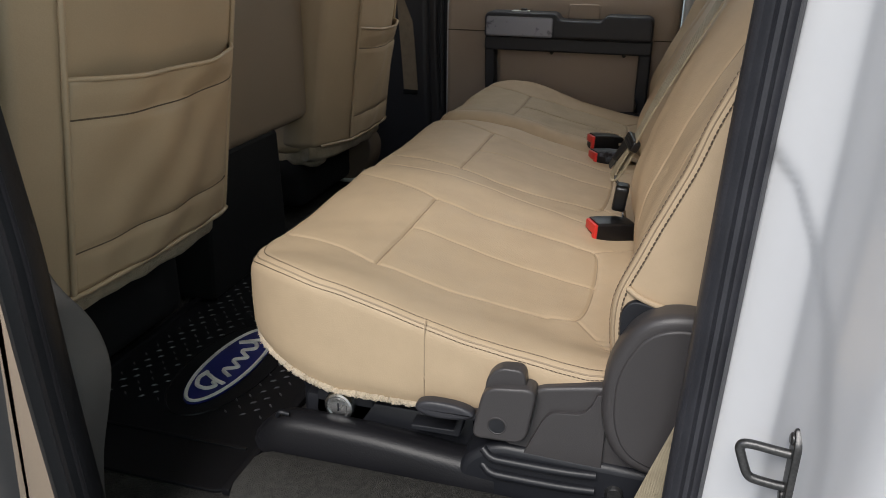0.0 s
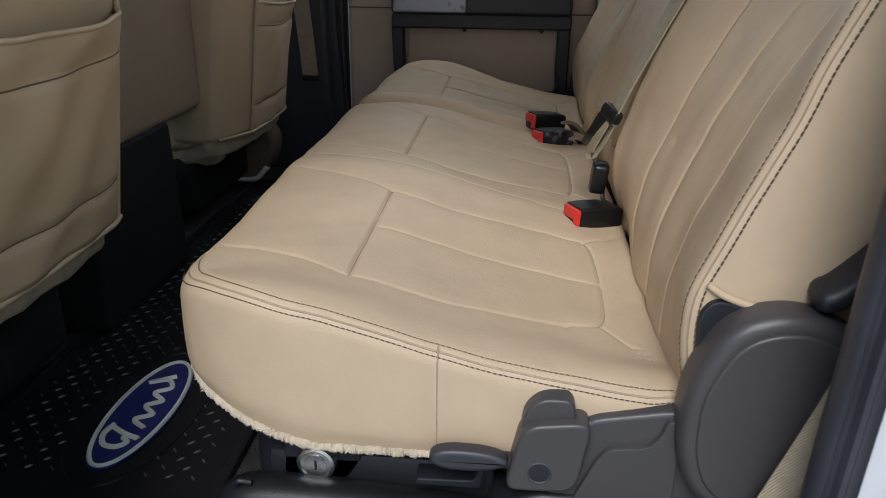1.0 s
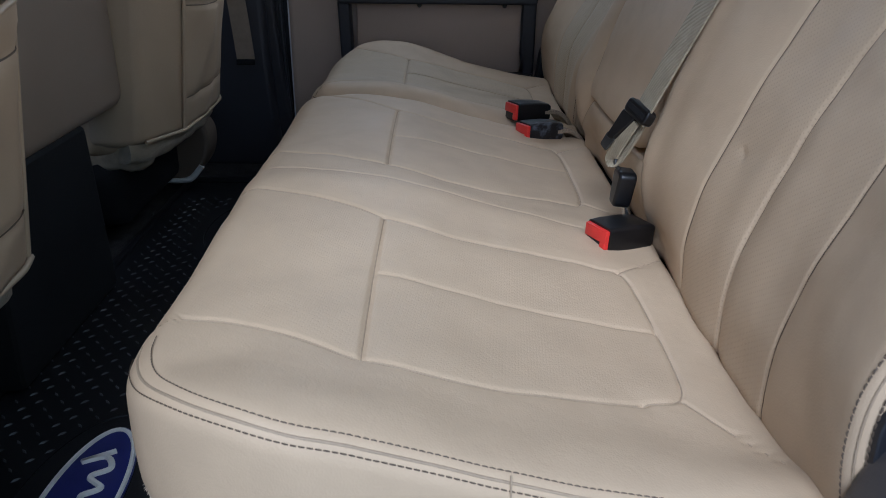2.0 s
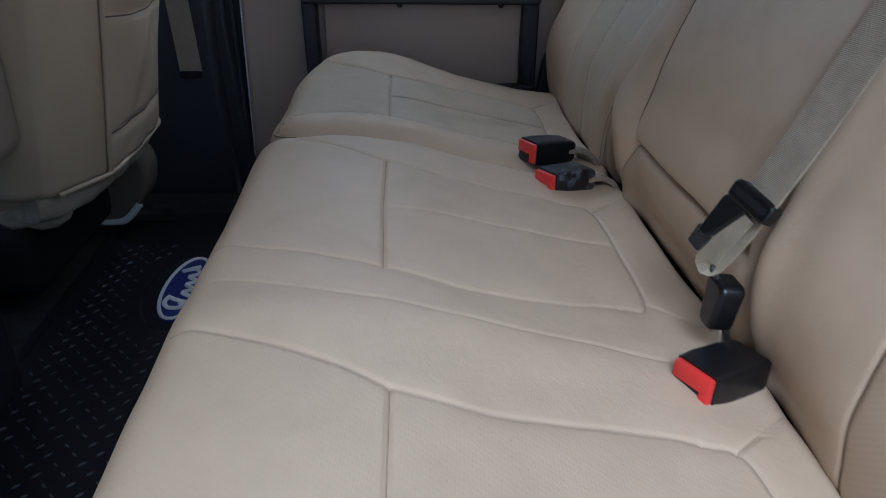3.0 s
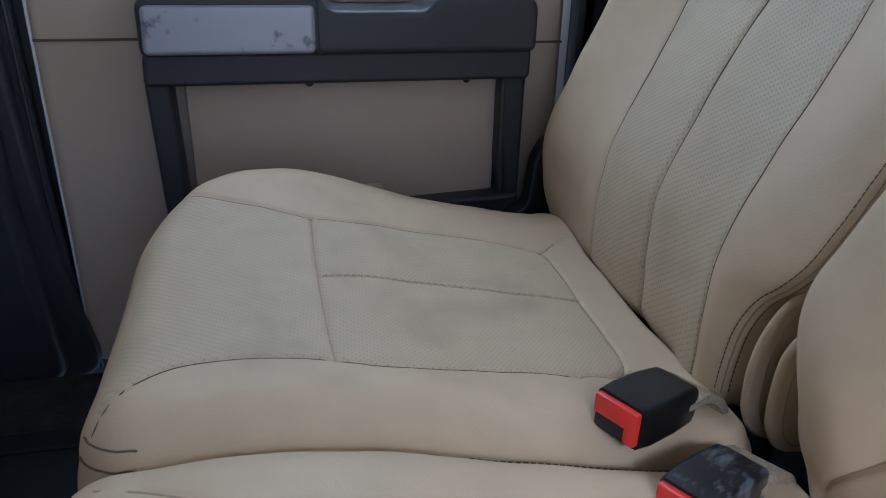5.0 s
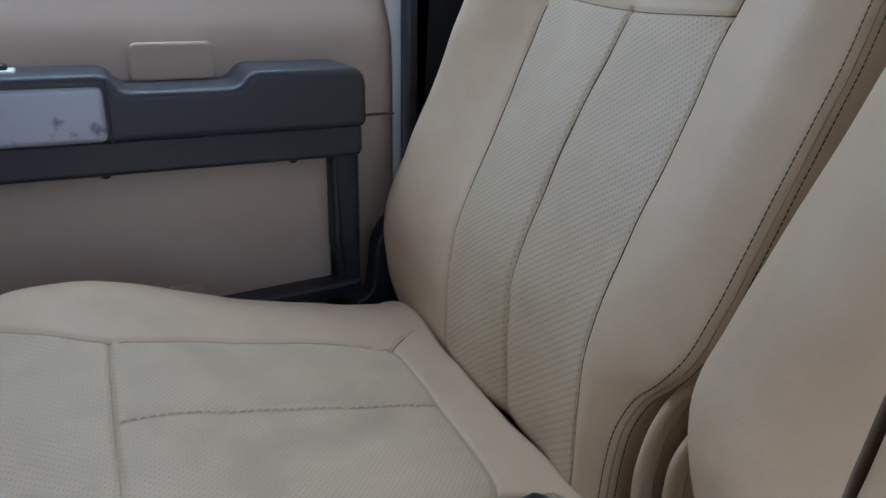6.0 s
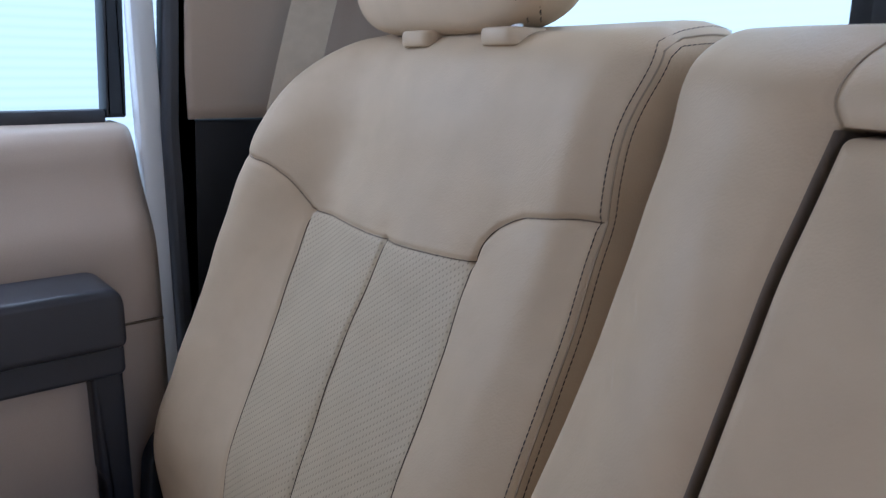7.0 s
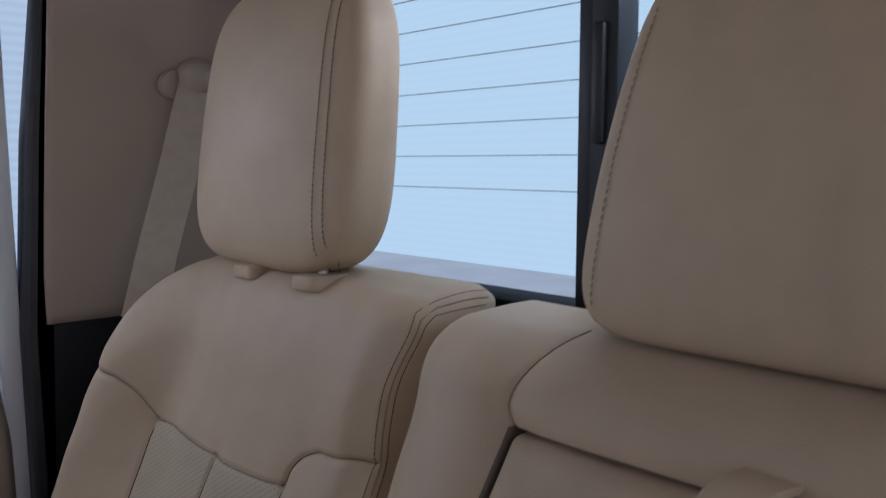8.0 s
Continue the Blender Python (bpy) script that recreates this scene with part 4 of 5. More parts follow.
# sewn hem at the lower end of the outer side face
hem = [(0.052, 0.6985, 0.400), (0.066, 0.6965, 0.391), (0.09, 0.6955, 0.383), (0.123, 0.6955, 0.378), (0.173, 0.6955, 0.358)]
tube("side_hem", hem, 0.0034, M_leather, back60, "rolled leather hem", n=40, sides=8, up=(0, 1, 0))
# seams of the backs, their shade drawn as thin dark tubes
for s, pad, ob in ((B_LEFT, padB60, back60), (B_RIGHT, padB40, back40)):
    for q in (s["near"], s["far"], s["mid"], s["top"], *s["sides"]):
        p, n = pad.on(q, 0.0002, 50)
        tube("seam", p, 0.0007, M_seam_shade, ob, n=40, sides=5, up=(-1, 0, 0.1))
for q in top_pad:
    p, n = padB60.on(q, 0.0002, 30)
    tube("seam", p, 0.0008, M_thread_tan, back60, n=24, sides=5, up=(-1, 0, 0.1))

# pull loop above the armrest
LOOP_TURN = radians(12)
loop_path = [(0.270 - (0.315 - x) * math.cos(LOOP_TURN), y - 0.026 + (0.315 - x) * math.sin(LOOP_TURN), 0.777 + 0.66 * (z - 0.771)) for x, y, z in ((0.320, 1.478, 0.749), (0.264, 1.478, 0.747), (0.244, 1.478, 0.755), (0.236, 1.478, 0.771), (0.244, 1.478, 0.787), (0.264, 1.478, 0.794), (0.320, 1.478, 0.788))]
v, f = sweep([tuple(p) for p in curve_points(loop_path, 30)], [(-0.016, -0.0026), (0.016, -0.0026), (0.017, 0.0), (0.016, 0.0026), (-0.016, 0.0026), (-0.017, 0.0)], up=(0, 0, 1))
raw("pull_loop", v, f, [M_leather], bench, "folded tan leather loop")

# added panels that keep light from below out of the seat crease
part("crease_blocker", box(0.060, 0.10, 0.74, 1.755, 0.10, 0.232, 0.004), M_dull, bench, "added black panel that blocks light below the backrest")
part("crease_blocker", box(0.060, 0.10, 1.80, 2.30, 0.10, 0.232, 0.004), M_dull, small_bench, "added black panel that blocks light below the backrest")

part("backrest_latch", plate(rounded([(0.0, 0.222), (0.014, 0.240), (0.040, 0.252), (0.048, 0.325), (0.066, 0.354), (0.12, 0.360), (0.12, 0.215)], 0.012), "y", 2.338, 2.372, 0.004), M_black, small_bench, "black plastic latch cover")

# thin leather flaps in the notch between the two backrests, each with a rolled sewn edge
for yy, o in ((1.803, [(0.0825, 0.379), (0.064, 0.350), (0.0566, 0.315), (0.059, 0.270), (0.075, 0.243), (0.11, 0.238), (0.19, 0.26), (0.19, 0.41)]),
              (1.780, [(0.100, 0.371), (0.069, 0.347), (0.065, 0.306), (0.068, 0.268), (0.082, 0.245), (0.12, 0.242), (0.19, 0.26), (0.19, 0.41)])):
    line = rounded(o, 0.02, 5)
    fl = part("side_flap", plate(line, "y", yy - 0.0035, yy + 0.0055, 0.003), M_leather, small_bench, "thin padded leather side flap")
    front = [(x, z) for x, z in line if x < 0.15]
    tube("flap_edge", [(x + 0.002, yy + 0.001, z) for x, z in front], 0.0048, M_leather, fl, "rolled leather edge", n=70, sides=8, up=(0, 1, 0))
    inner = [(x + 0.010 * (0.13 - x) / 0.06, yy - 0.0040, z + 0.06 * (0.30 - z)) for x, z in front]
    tube("seam", inner, 0.0006, M_thread_tan, fl, n=60, sides=5, up=(0, 1, 0))
strap_tab = [(0.084, 1.815, 0.388), (0.094, 1.800, 0.382), (0.106, 1.784, 0.375), (0.120, 1.768, 0.369)]
v, f = sweep([tuple(p) for p in curve_points(strap_tab, 18)], [(-0.0035, -0.0014), (0.0035, -0.0014), (0.0035, 0.0014), (-0.0035, 0.0014)], up=(-0.8, 0, 0.5))
raw("flap_tab", v, f, [M_leather], small_bench, "short leather tab")


# ---- headrests ----
def headrest(y0, y1, z0, z1, x0, x1, parent, lean=0.13, stitched=(), taper=0.10, label="", square=4.2):
    """A padded headrest: a dense box pulled to rounded sides, narrower at the top, leaning back."""
    n = 34
    verts, faces, seen = [], [], {}
    def put(u, v, w):
        key = (round(u, 5), round(v, 5), round(w, 5))
        if key not in seen:
            q = [math.copysign(abs(c) ** 0.9, c) for c in (u, v, w)]
            e = square
            norm = (abs(q[0]) ** e + abs(q[1]) ** e + abs(q[2]) ** e) ** (1 / e)
            m = max(abs(c) for c in q)
            a, b, c = [val / norm * m for val in q]
            z = z0 + (c + 1) / 2 * (z1 - z0)
            t = (z - z0) / (z1 - z0)
            wide = 1 - taper * t ** 2
            y = (y0 + y1) / 2 + b * (y1 - y0) / 2 * wide
            x = (x0 + x1) / 2 + a * (x1 - x0) / 2 * (1 - 0.12 * t) + lean * (z - z0)
            if a < -0.5:
                x -= 0.010 * (1 - b * b) * math.sin(math.pi * min(1, t * 1.1))
            seen[key] = len(verts)
            verts.append((x, y, z))
        return seen[key]
    grid = [i * 2 / n - 1 for i in range(n + 1)]
    for ax in range(3):
        for s in (-1, 1):
            for i in range(n):
                for j in range(n):
                    ids = []
                    for a, b in ((i, j), (i + 1, j), (i + 1, j + 1), (i, j + 1)):
                        c = [0, 0, 0]
                        c[ax], c[(ax + 1) % 3], c[(ax + 2) % 3] = s, grid[a], grid[b]
                        ids.append(put(*c))
                    faces.append(tuple(ids if s > 0 else ids[::-1]))
    ob = raw("headrest_pad", verts, faces, [M_leather], parent, label)
    V = np.array(verts)
    for yy in stitched:
        # follow the front face from bottom to top at one distance across
        line = []
        for z in np.linspace(z0 + 0.006, z1 - 0.01, 40):
            yz = (y0 + y1) / 2 + (yy - (y0 + y1) / 2) * (1 - taper * ((z - z0) / (z1 - z0)) ** 2)
            near = V[(np.abs(V[:, 1] - yz) < 0.02) & (np.abs(V[:, 2] - z) < 0.02)]
            w = np.exp(-((near[:, 1] - yz) ** 2 + (near[:, 2] - z) ** 2) / 0.006 ** 2)
            front = near[:, 0] < (x0 + x1) / 2 + lean * (z - z0)
            line.append(((near[front, 0] * w[front]).sum() / w[front].sum() - 0.0012 - 0.0035 * math.exp(-(z - z0) / 0.022), yz, z))
        stitches("stitching", line, M_thread if len(stitched) > 1 else M_thread_tan, ob, [(-1, 0, 0.1)] * len(line), pitch=0.0064, length=0.0046, wide=0.0010, proud=0.0009)
    return ob


hr40 = thing("headrest", "tan leather headrest with double stitching on two posts", "headrest", group="rear headrests", at=(0.36, 2.06, 0.83))
headrest(1.935, 2.285, 0.838, 1.19, 0.288, 0.390, hr40, stitched=(1.968, 1.982))
for yy in (2.130, 2.0):
    part("post", lathe([(0.006, -0.02), (0.006, 0.05)], (0.325, yy, 0.83), "z", 14), M_steel, hr40, "chrome post")
    part("collar", slab(rounded([(0.295, yy - 0.024), (0.35, yy - 0.024), (0.35, yy + 0.024), (0.295, yy + 0.024)], 0.012), "z", 0.826, 0.843, 0.004), M_leather, hr40, "tan plastic collar")
hrc = thing("headrest", "wide tan leather headrest of the middle seat", "headrest", group="rear headrests", at=(0.36, 1.47, 0.82))
headrest(1.325, 1.640, 0.836, 1.115, 0.285, 0.39, hrc, stitched=(1.618,), taper=0.30, square=7.0)
for yy in (1.42, 1.53):
    part("post", lathe([(0.006, -0.02), (0.006, 0.05)], (0.33, yy, 0.82), "z", 14), M_steel, hrc, "chrome post")


# ---- buckles and belts ----
def buckle(turn, label, stalk=True, shell_mat=None):
    """A seat belt buckle: black shell, red press button with its slot, and the webbing stalk. Built along +x, pressed end at the origin."""
    t = thing("belt_buckle", label, "seat belt buckle", group="belt buckles")
    w, h = 0.0240, 0.0190
    sh = bmesh.new()
    prof = [(0.004, 0.94, 0.95), (0.02, 1.0, 1.0), (0.05, 0.98, 1.0), (0.072, 0.93, 0.90), (0.078, 0.84, 0.74)]
    rings = []
    for x, sw, shh in prof:
        o = rounded([(-w * sw, -h * shh), (w * sw, -h * shh), (w * sw, h * shh), (-w * sw, h * shh)], 0.0055, 4)
        rings.append([sh.verts.new((x, a, b)) for a, b in o])
    for p, q in zip(rings, rings[1:]):
        for k in range(len(p)):
            sh.faces.new((p[k], p[(k + 1) % len(p)], q[(k + 1) % len(p)], q[k]))
    sh.faces.new(rings[0]), sh.faces.new(rings[-1])
    bmesh.ops.recalc_face_normals(sh, faces=sh.faces[:])
    part("shell", sh, shell_mat or M_gloss, t, "black plastic shell")
    part("button", box(-0.002, 0.012, -w * 0.88, w * 0.88, -0.002, h * 0.80, 0.002), M_red, t, "red press button")
    part("button_side", box(-0.002, 0.012, -w * 0.88, -w * 0.42, -h * 0.75, 0.0, 0.002), M_red, t, "red press button")
    part("slot", box(0.0005, 0.010, -w * 0.40, w * 0.85, -h * 0.75, -0.003, 0.001), M_black, t, "dark tongue slot")
    if not stalk:
        t.matrix_world = turn
        return t
    v, f = sweep([tuple(p) for p in curve_points([(0.064, 0, 0.0), (0.090, 0.001, 0.0), (0.112, 0.002, -0.010), (0.130, 0.003, -0.030), (0.140, 0.003, -0.052)], 24)],
                 [(-0.0225, -0.004), (0.0225, -0.004), (0.0235, 0.0), (0.0225, 0.004), (-0.0225, 0.004), (-0.0235, 0.0)], up=(0, 0, 1))
    raw("stalk", v, f, [M_stalk], t, "woven brown stalk")
    t.matrix_world = turn
    return t


buckle(pose(-0.024, 1.196, 0.283, 0, 3, 26), "black seat belt buckle with red button on the tan bench", False)
buckle(pose(-0.066, 1.688, 0.285, -3, 2, 26), "worn black seat belt buckle with red button, scuffed top", shell_mat=M_scuffed)
buckle(pose(-0.080, 1.773, 0.304, -2, 4, 24), "black seat belt buckle with red button in the seat gap")


def strap(name, path, width, material, parent, ups, label="", n=30, thick=0.0013):
    v, f = sweep([tuple(p) for p in curve_points(path, n)], [(-width / 2, -thick), (width / 2, -thick), (width / 2, thick), (-width / 2, thick)], up=ups)
    return raw(name, v, f, [material], parent, label)


belt = thing("centre_belt", "tan shoulder belt with black tongue and small black anchor buckle", "seat belt", at=(0.02, 1.26, 0.3))
strap("webbing", [(0.029, 1.256, 0.422), (0.038, 1.252, 0.444), (0.060, 1.244, 0.50), (0.109, 1.249, 0.60), (0.159, 1.258, 0.70), (0.209, 1.268, 0.80), (0.236, 1.272, 0.85)], 0.045, M_web, belt, (-0.85, -0.14, 0.5), "ribbed tan webbing")
strap("webbing_fold", [(0.034, 1.254, 0.424), (0.026, 1.260, 0.400), (0.016, 1.266, 0.378), (0.009, 1.269, 0.366), (0.005, 1.270, 0.371), (0.012, 1.264, 0.392), (0.024, 1.257, 0.420)], 0.028, M_web, belt, (-0.82, -0.30, 0.5), "folded webbing end")
tongue = part("tongue", plate(rounded([(-0.027, -0.010), (0.027, -0.010), (0.027, 0.010), (-0.027, 0.010)], 0.008), "z", -0.006, 0.008, 0.003), M_gloss, belt, "black plastic tongue head")
part("tongue_shoulder", plate(rounded([(0.031, -0.052), (0.017, -0.050), (-0.004, -0.008), (0.029, -0.008)], 0.006), "z", -0.002, 0.006, 0.002), M_gloss, tongue, "black moulded shoulder")
part("tongue_slot", plate(rounded([(-0.022, -0.0035), (0.022, -0.0035), (0.022, 0.0035), (-0.022, 0.0035)], 0.003), "z", 0.0075, 0.0086, 0.0004), M_dull, tongue, "dark slot")
_t = Vector((0.42, -0.05, 0.90)).normalized()
_n = Vector((-0.82, -0.30, 0.5)) - _t * Vector((-0.82, -0.30, 0.5)).dot(_t)
_n.normalize()
_w = _n.cross(_t)
TONGUE = Matrix((( _w.x, _t.x, _n.x, 0.031), (_w.y, _t.y, _n.y, 1.256), (_w.z, _t.z, _n.z, 0.430), (0, 0, 0, 1)))
tongue.matrix_basis = TONGUE
blade = part("tongue_blade", slab(rounded([(-0.020, -0.009), (0.0, -0.011), (0.0, 0.011), (-0.020, 0.009)], 0.003), "z", -0.0012, 0.0012, 0.0008), M_darksteel, belt, "steel tongue blade")
blade.matrix_basis = TONGUE @ pose(0.024, -0.046, 0.003, 0, 0, 96)
anchor = part("anchor_buckle", plate(rounded([(-0.013, -0.026), (0.013, -0.026), (0.019, 0.018), (0.013, 0.024), (-0.013, 0.024), (-0.019, 0.018)], 0.009), "x", -0.012, 0.012, 0.005), M_gloss, belt, "small black anchor buckle")
anchor.matrix_basis = pose(0.020, 1.259, 0.329, 0, 6, 0)
tube("anchor_hook", [(0.016, 1.261, 0.350), (0.008, 1.262, 0.360), (0.010, 1.266, 0.372)], 0.0028, M_darksteel, belt, "steel hook")
tube("anchor_stem", [(0.026, 1.257, 0.305), (0.030, 1.256, 0.288), (0.040, 1.254, 0.262)], 0.005, M_steel, belt, "steel stem")


# ---- seat base and side trim by the open door ----
base = thing("bench_hinge", "grey plastic side trim, hinge cover and latch of the bench base", "seat base", at=(-0.1, 0.7, 0))
body = part("side_panel", plate(rounded([(-0.075, 0.165), (-0.055, 0.245), (-0.036, 0.263), (0.037, 0.277), (0.10, 0.275), (0.10, 0.140), (0.03, 0.150)], 0.014), "y", 0.6895, 0.735, 0.005, 3), M_greyplastic, base)
part("raised_rib", plate(rounded([(-0.05, 0.168), (-0.028, 0.223), (-0.018, 0.236), (0.018, 0.240), (0.029, 0.255), (0.032, 0.270), (0.045, 0.270), (0.045, 0.160), (-0.02, 0.165)], 0.008), "y", 0.6835, 0.694, 0.0010, 2), M_greyplastic, base)
latch = part("latch_cover", plate(rounded([(-0.112, 0.190), (-0.098, 0.262), (-0.034, 0.270), (-0.045, 0.192)], [0.014, 0.018, 0.018, 0.018]), "y", 0.673, 0.72, 0.004, 3), M_greyplastic, base)
part("latch_top", slab(rounded([(-0.101, 0.235), (-0.096, 0.272), (-0.082, 0.286), (-0.052, 0.286), (-0.047, 0.255)], [0.008, 0.014, 0.012, 0.010, 0.010]), "y", 0.683, 0.735, 0.003, 3), M_greyplastic, base)
part("latch_ring", lathe([(0.0125, 0.0015), (0.0122, -0.0004), (0.0108, -0.0010), (0.0096, -0.0002), (0.0092, 0.002)], (-0.080, 0.6732, 0.213), "y", 28), M_greyplastic, latch, "moulded rim of the hole")
part("latch_hole", lathe([(0.0095, 0.0), (0.0085, 0.0015), (0.0075, 0.006)], (-0.080, 0.6722, 0.213), "y", 24), M_black, latch, "dark round hole")
COVER = [(0.038, 0.245), (0.037, 0.320), (0.068, 0.378), (0.112, 0.393), (0.160, 0.383), (0.205, 0.34), (0.21, 0.20), (0.112, 0.178), (0.058, 0.198)]
COVER_R = [0.05, 0.04, 0.04, 0.04, 0.04, 0.04, 0.04, 0.04, 0.03]
cover = part("hinge_cover", plate(rounded(COVER, COVER_R, 8), "y", 0.662, 0.705, 0.012, 5), M_greyplastic, base, "rounded grey hinge cover")
part("hinge_cover_face", plate(rounded([(0.124 + (x - 0.124) * 0.84, 0.285 + (z - 0.285) * 0.86) for x, z in COVER], COVER_R, 8), "y", 0.6595, 0.67, 0.003, 3), M_greyplastic, cover)
lever = part("fold_lever", plate([(-0.146 + 0.037 * math.copysign(abs(math.cos(a)) ** 0.8, math.cos(a)), 0.2185 + 0.0115 * math.sin(a) * (1 - 0.15 * math.cos(a))) for a in [2 * math.pi * k / 36 for k in range(36)]], "y", 0.674, 0.692, 0.005), M_darktrim, base, "dark fold lever")
part("lever_stalk", box(-0.125, -0.095, 0.684, 0.70, 0.205, 0.217, 0.004), M_darktrim, base)

# lock knob under the cushion
lock = thing("seat_lock", "round chrome lock with key slot on a black plate", "lock", at=(-0.305, 0.73, 0.16))
part("plate", slab(rounded([(-0.345, 0.14), (-0.340, 0.195), (-0.262, 0.195), (-0.258, 0.165), (-0.275, 0.138)], 0.01), "y", 0.735, 0.745, 0.003), M_black, lock, "black mounting plate")
part("knob", lathe([(0.0215, 0.012), (0.0215, 0.004), (0.0195, 0.0), (0.0165, -0.001), (0.0160, 0.0015), (0.0120, 0.0015), (0.0115, 0.0)], (-0.305, 0.722, 0.166), "y", 32), M_steel, lock, "chrome ring")
part("key_slot", box(-0.3062, -0.3038, 0.7212, 0.7225, 0.160, 0.172, 0.0003), M_black, lock, "key slot")

# under-seat frame: a rounded black bar on a carpeted step, and the ribbed hinge foot
step = flat_sheet("carpet_step", -0.41, 0.40, 0.585, 0.688, -0.03, 0.114, M_pile, "dark olive carpeted step of the floor below the bench", "carpet", bevel=0.025)
rail = thing("seat_rail", "black plastic bar and ribbed foot below the bench", "seat rail", at=(-0.15, 0.70, 0.09))
bar_sec = [(-0.028, -0.025), (-0.030, 0.014), (-0.026, 0.034), (-0.012, 0.047), (0.004, 0.051), (0.020, 0.046), (0.028, 0.034), (0.028, -0.025)]
v, f = sweep([tuple(p) for p in curve_points([(-0.382, 0.712, 0.084), (-0.372, 0.712, 0.096), (-0.355, 0.712, 0.106), (-0.25, 0.711, 0.104), (-0.13, 0.710, 0.094), (-0.08, 0.710, 0.090)], 40)], bar_sec, up=(0, 0, 1))
raw("rail_bar", v, f, [M_rubber], rail, "rounded black plastic bar")
tube("bar_hook", [(-0.385, 0.700, 0.150), (-0.378, 0.696, 0.160), (-0.366, 0.698, 0.158)], 0.003, M_black, rail, "small hook")
part("rail_foot", slab(rounded([(-0.135, 0.06), (-0.128, 0.150), (-0.085, 0.180), (0.20, 0.172), (0.22, 0.06)], [0.01, 0.03, 0.02, 0.02, 0.01]), "y", 0.682, 0.75, 0.010, 4), M_black, rail, "black plastic foot of the hinge")
for zz, x1 in ((0.160, 0.040), (0.138, 0.040)):
    tube("foot_rib", [(-0.098, 0.686, zz + 0.008), (-0.085, 0.680, zz + 0.001), (-0.06, 0.679, zz), (0.0, 0.679, zz), (x1, 0.681, zz + 0.001)], 0.0055, M_black, rail, "moulded rib", n=30, sides=10)
part("tray", box(-0.36, -0.12, 0.735, 0.80, 0.09, 0.172, 0.008), M_black, rail, "black tray below the cushion")
part("tray_corner", slab(rounded([(-0.20, 0.158), (-0.135, 0.158), (-0.128, 0.190), (-0.135, 0.196), (-0.142, 0.168), (-0.20, 0.166)], 0.003), "y", 0.712, 0.74, 0.002), M_black, rail, "bent black bracket")
part("under_box", box(-0.40, 0.05, 0.80, 1.72, 0.0, 0.19, 0.02, 3), M_black, rail, "black storage box under the cushion")
part("bolt", lathe([(0.011, 0.004), (0.011, -0.001), (0.009, -0.004), (0.0080, -0.002), (0.004, -0.002)], (0.063, 0.680, 0.140), "y", 16), M_darksteel, rail, "steel bolt")
part("hinge_gap", slab(rounded([(0.050, 0.325), (0.047, 0.372), (0.058, 0.388), (0.080, 0.384), (0.10, 0.374), (0.10, 0.325)], [0.006, 0.012, 0.01, 0.01, 0.006, 0.006]), "y", 0.6935, 0.704, 0.002), M_black, rail, "black gap beside the hinge")
box40 = thing("storage_box", "black box under the single rear seat", "storage box", at=(-0.2, 2.03, 0))
part("box_body", box(-0.40, 0.05, 1.79, 2.24, 0.0, 0.19, 0.02, 3), M_black, box40)

# black knob of the recline strap beside the backrest
pull = thing("backrest_release", "black rounded plastic backrest release beside the hinge", "lever", at=(0.15, 0.69, 0.40))
v, f = sweep([tuple(p) for p in curve_points([(0.132, 0.688, 0.398), (0.150, 0.686, 0.405), (0.172, 0.688, 0.425), (0.20, 0.69, 0.455)], 20)], circle(0.02, 14, 0.6), up=(0, -1, 0), scale=[0.4, 0.8, 1.0, 1.08] + [1.1] * 15 + [1.0] * 6)
raw("release_grip", v, f, [M_black], pull)

# lap belt hanging behind the door seal
lap = thing("lap_belt", "tan lap belt webbing beside the door seal", "seat belt", at=(0.13, 0.63, 0.2))
strap("webbing", [(0.175, 0.615, 0.42), (0.15, 0.622, 0.32), (0.115, 0.63, 0.20), (0.09, 0.635, 0.11)], 0.046, M_web, lap, (-0.35, -0.9, 0.1))

# ---- rear door jamb: seals, white body and striker ----
jamb = thing("door_jamb", "white painted door jamb with black rubber seal", "door jamb", kind="structure")


seal_path = curve_points([(0.118, 0.582, -0.02), (0.124, 0.578, 0.12), (0.130, 0.572, 0.35), (0.136, 0.566, 0.60), (0.146, 0.560, 0.85), (0.165, 0.555, 1.10), (0.16, 0.56, 1.3)], 40)
seal_sec = [(-0.017, -0.014), (-0.019, -0.002), (-0.015, 0.008), (-0.010, 0.011), (-0.006, 0.005), (-0.003, 0.004), (0.001, 0.010), (0.005, 0.010), (0.008, 0.003), (0.011, 0.003), (0.0145, 0.007), (0.018, -0.002), (0.016, -0.016)]
v, f = sweep([tuple(p) for p in seal_path], [(a, b) for a, b in seal_sec], up=(-0.2, -1, 0))
raw("door_seal", v, f, [M_seal], jamb, "black rubber door seal")


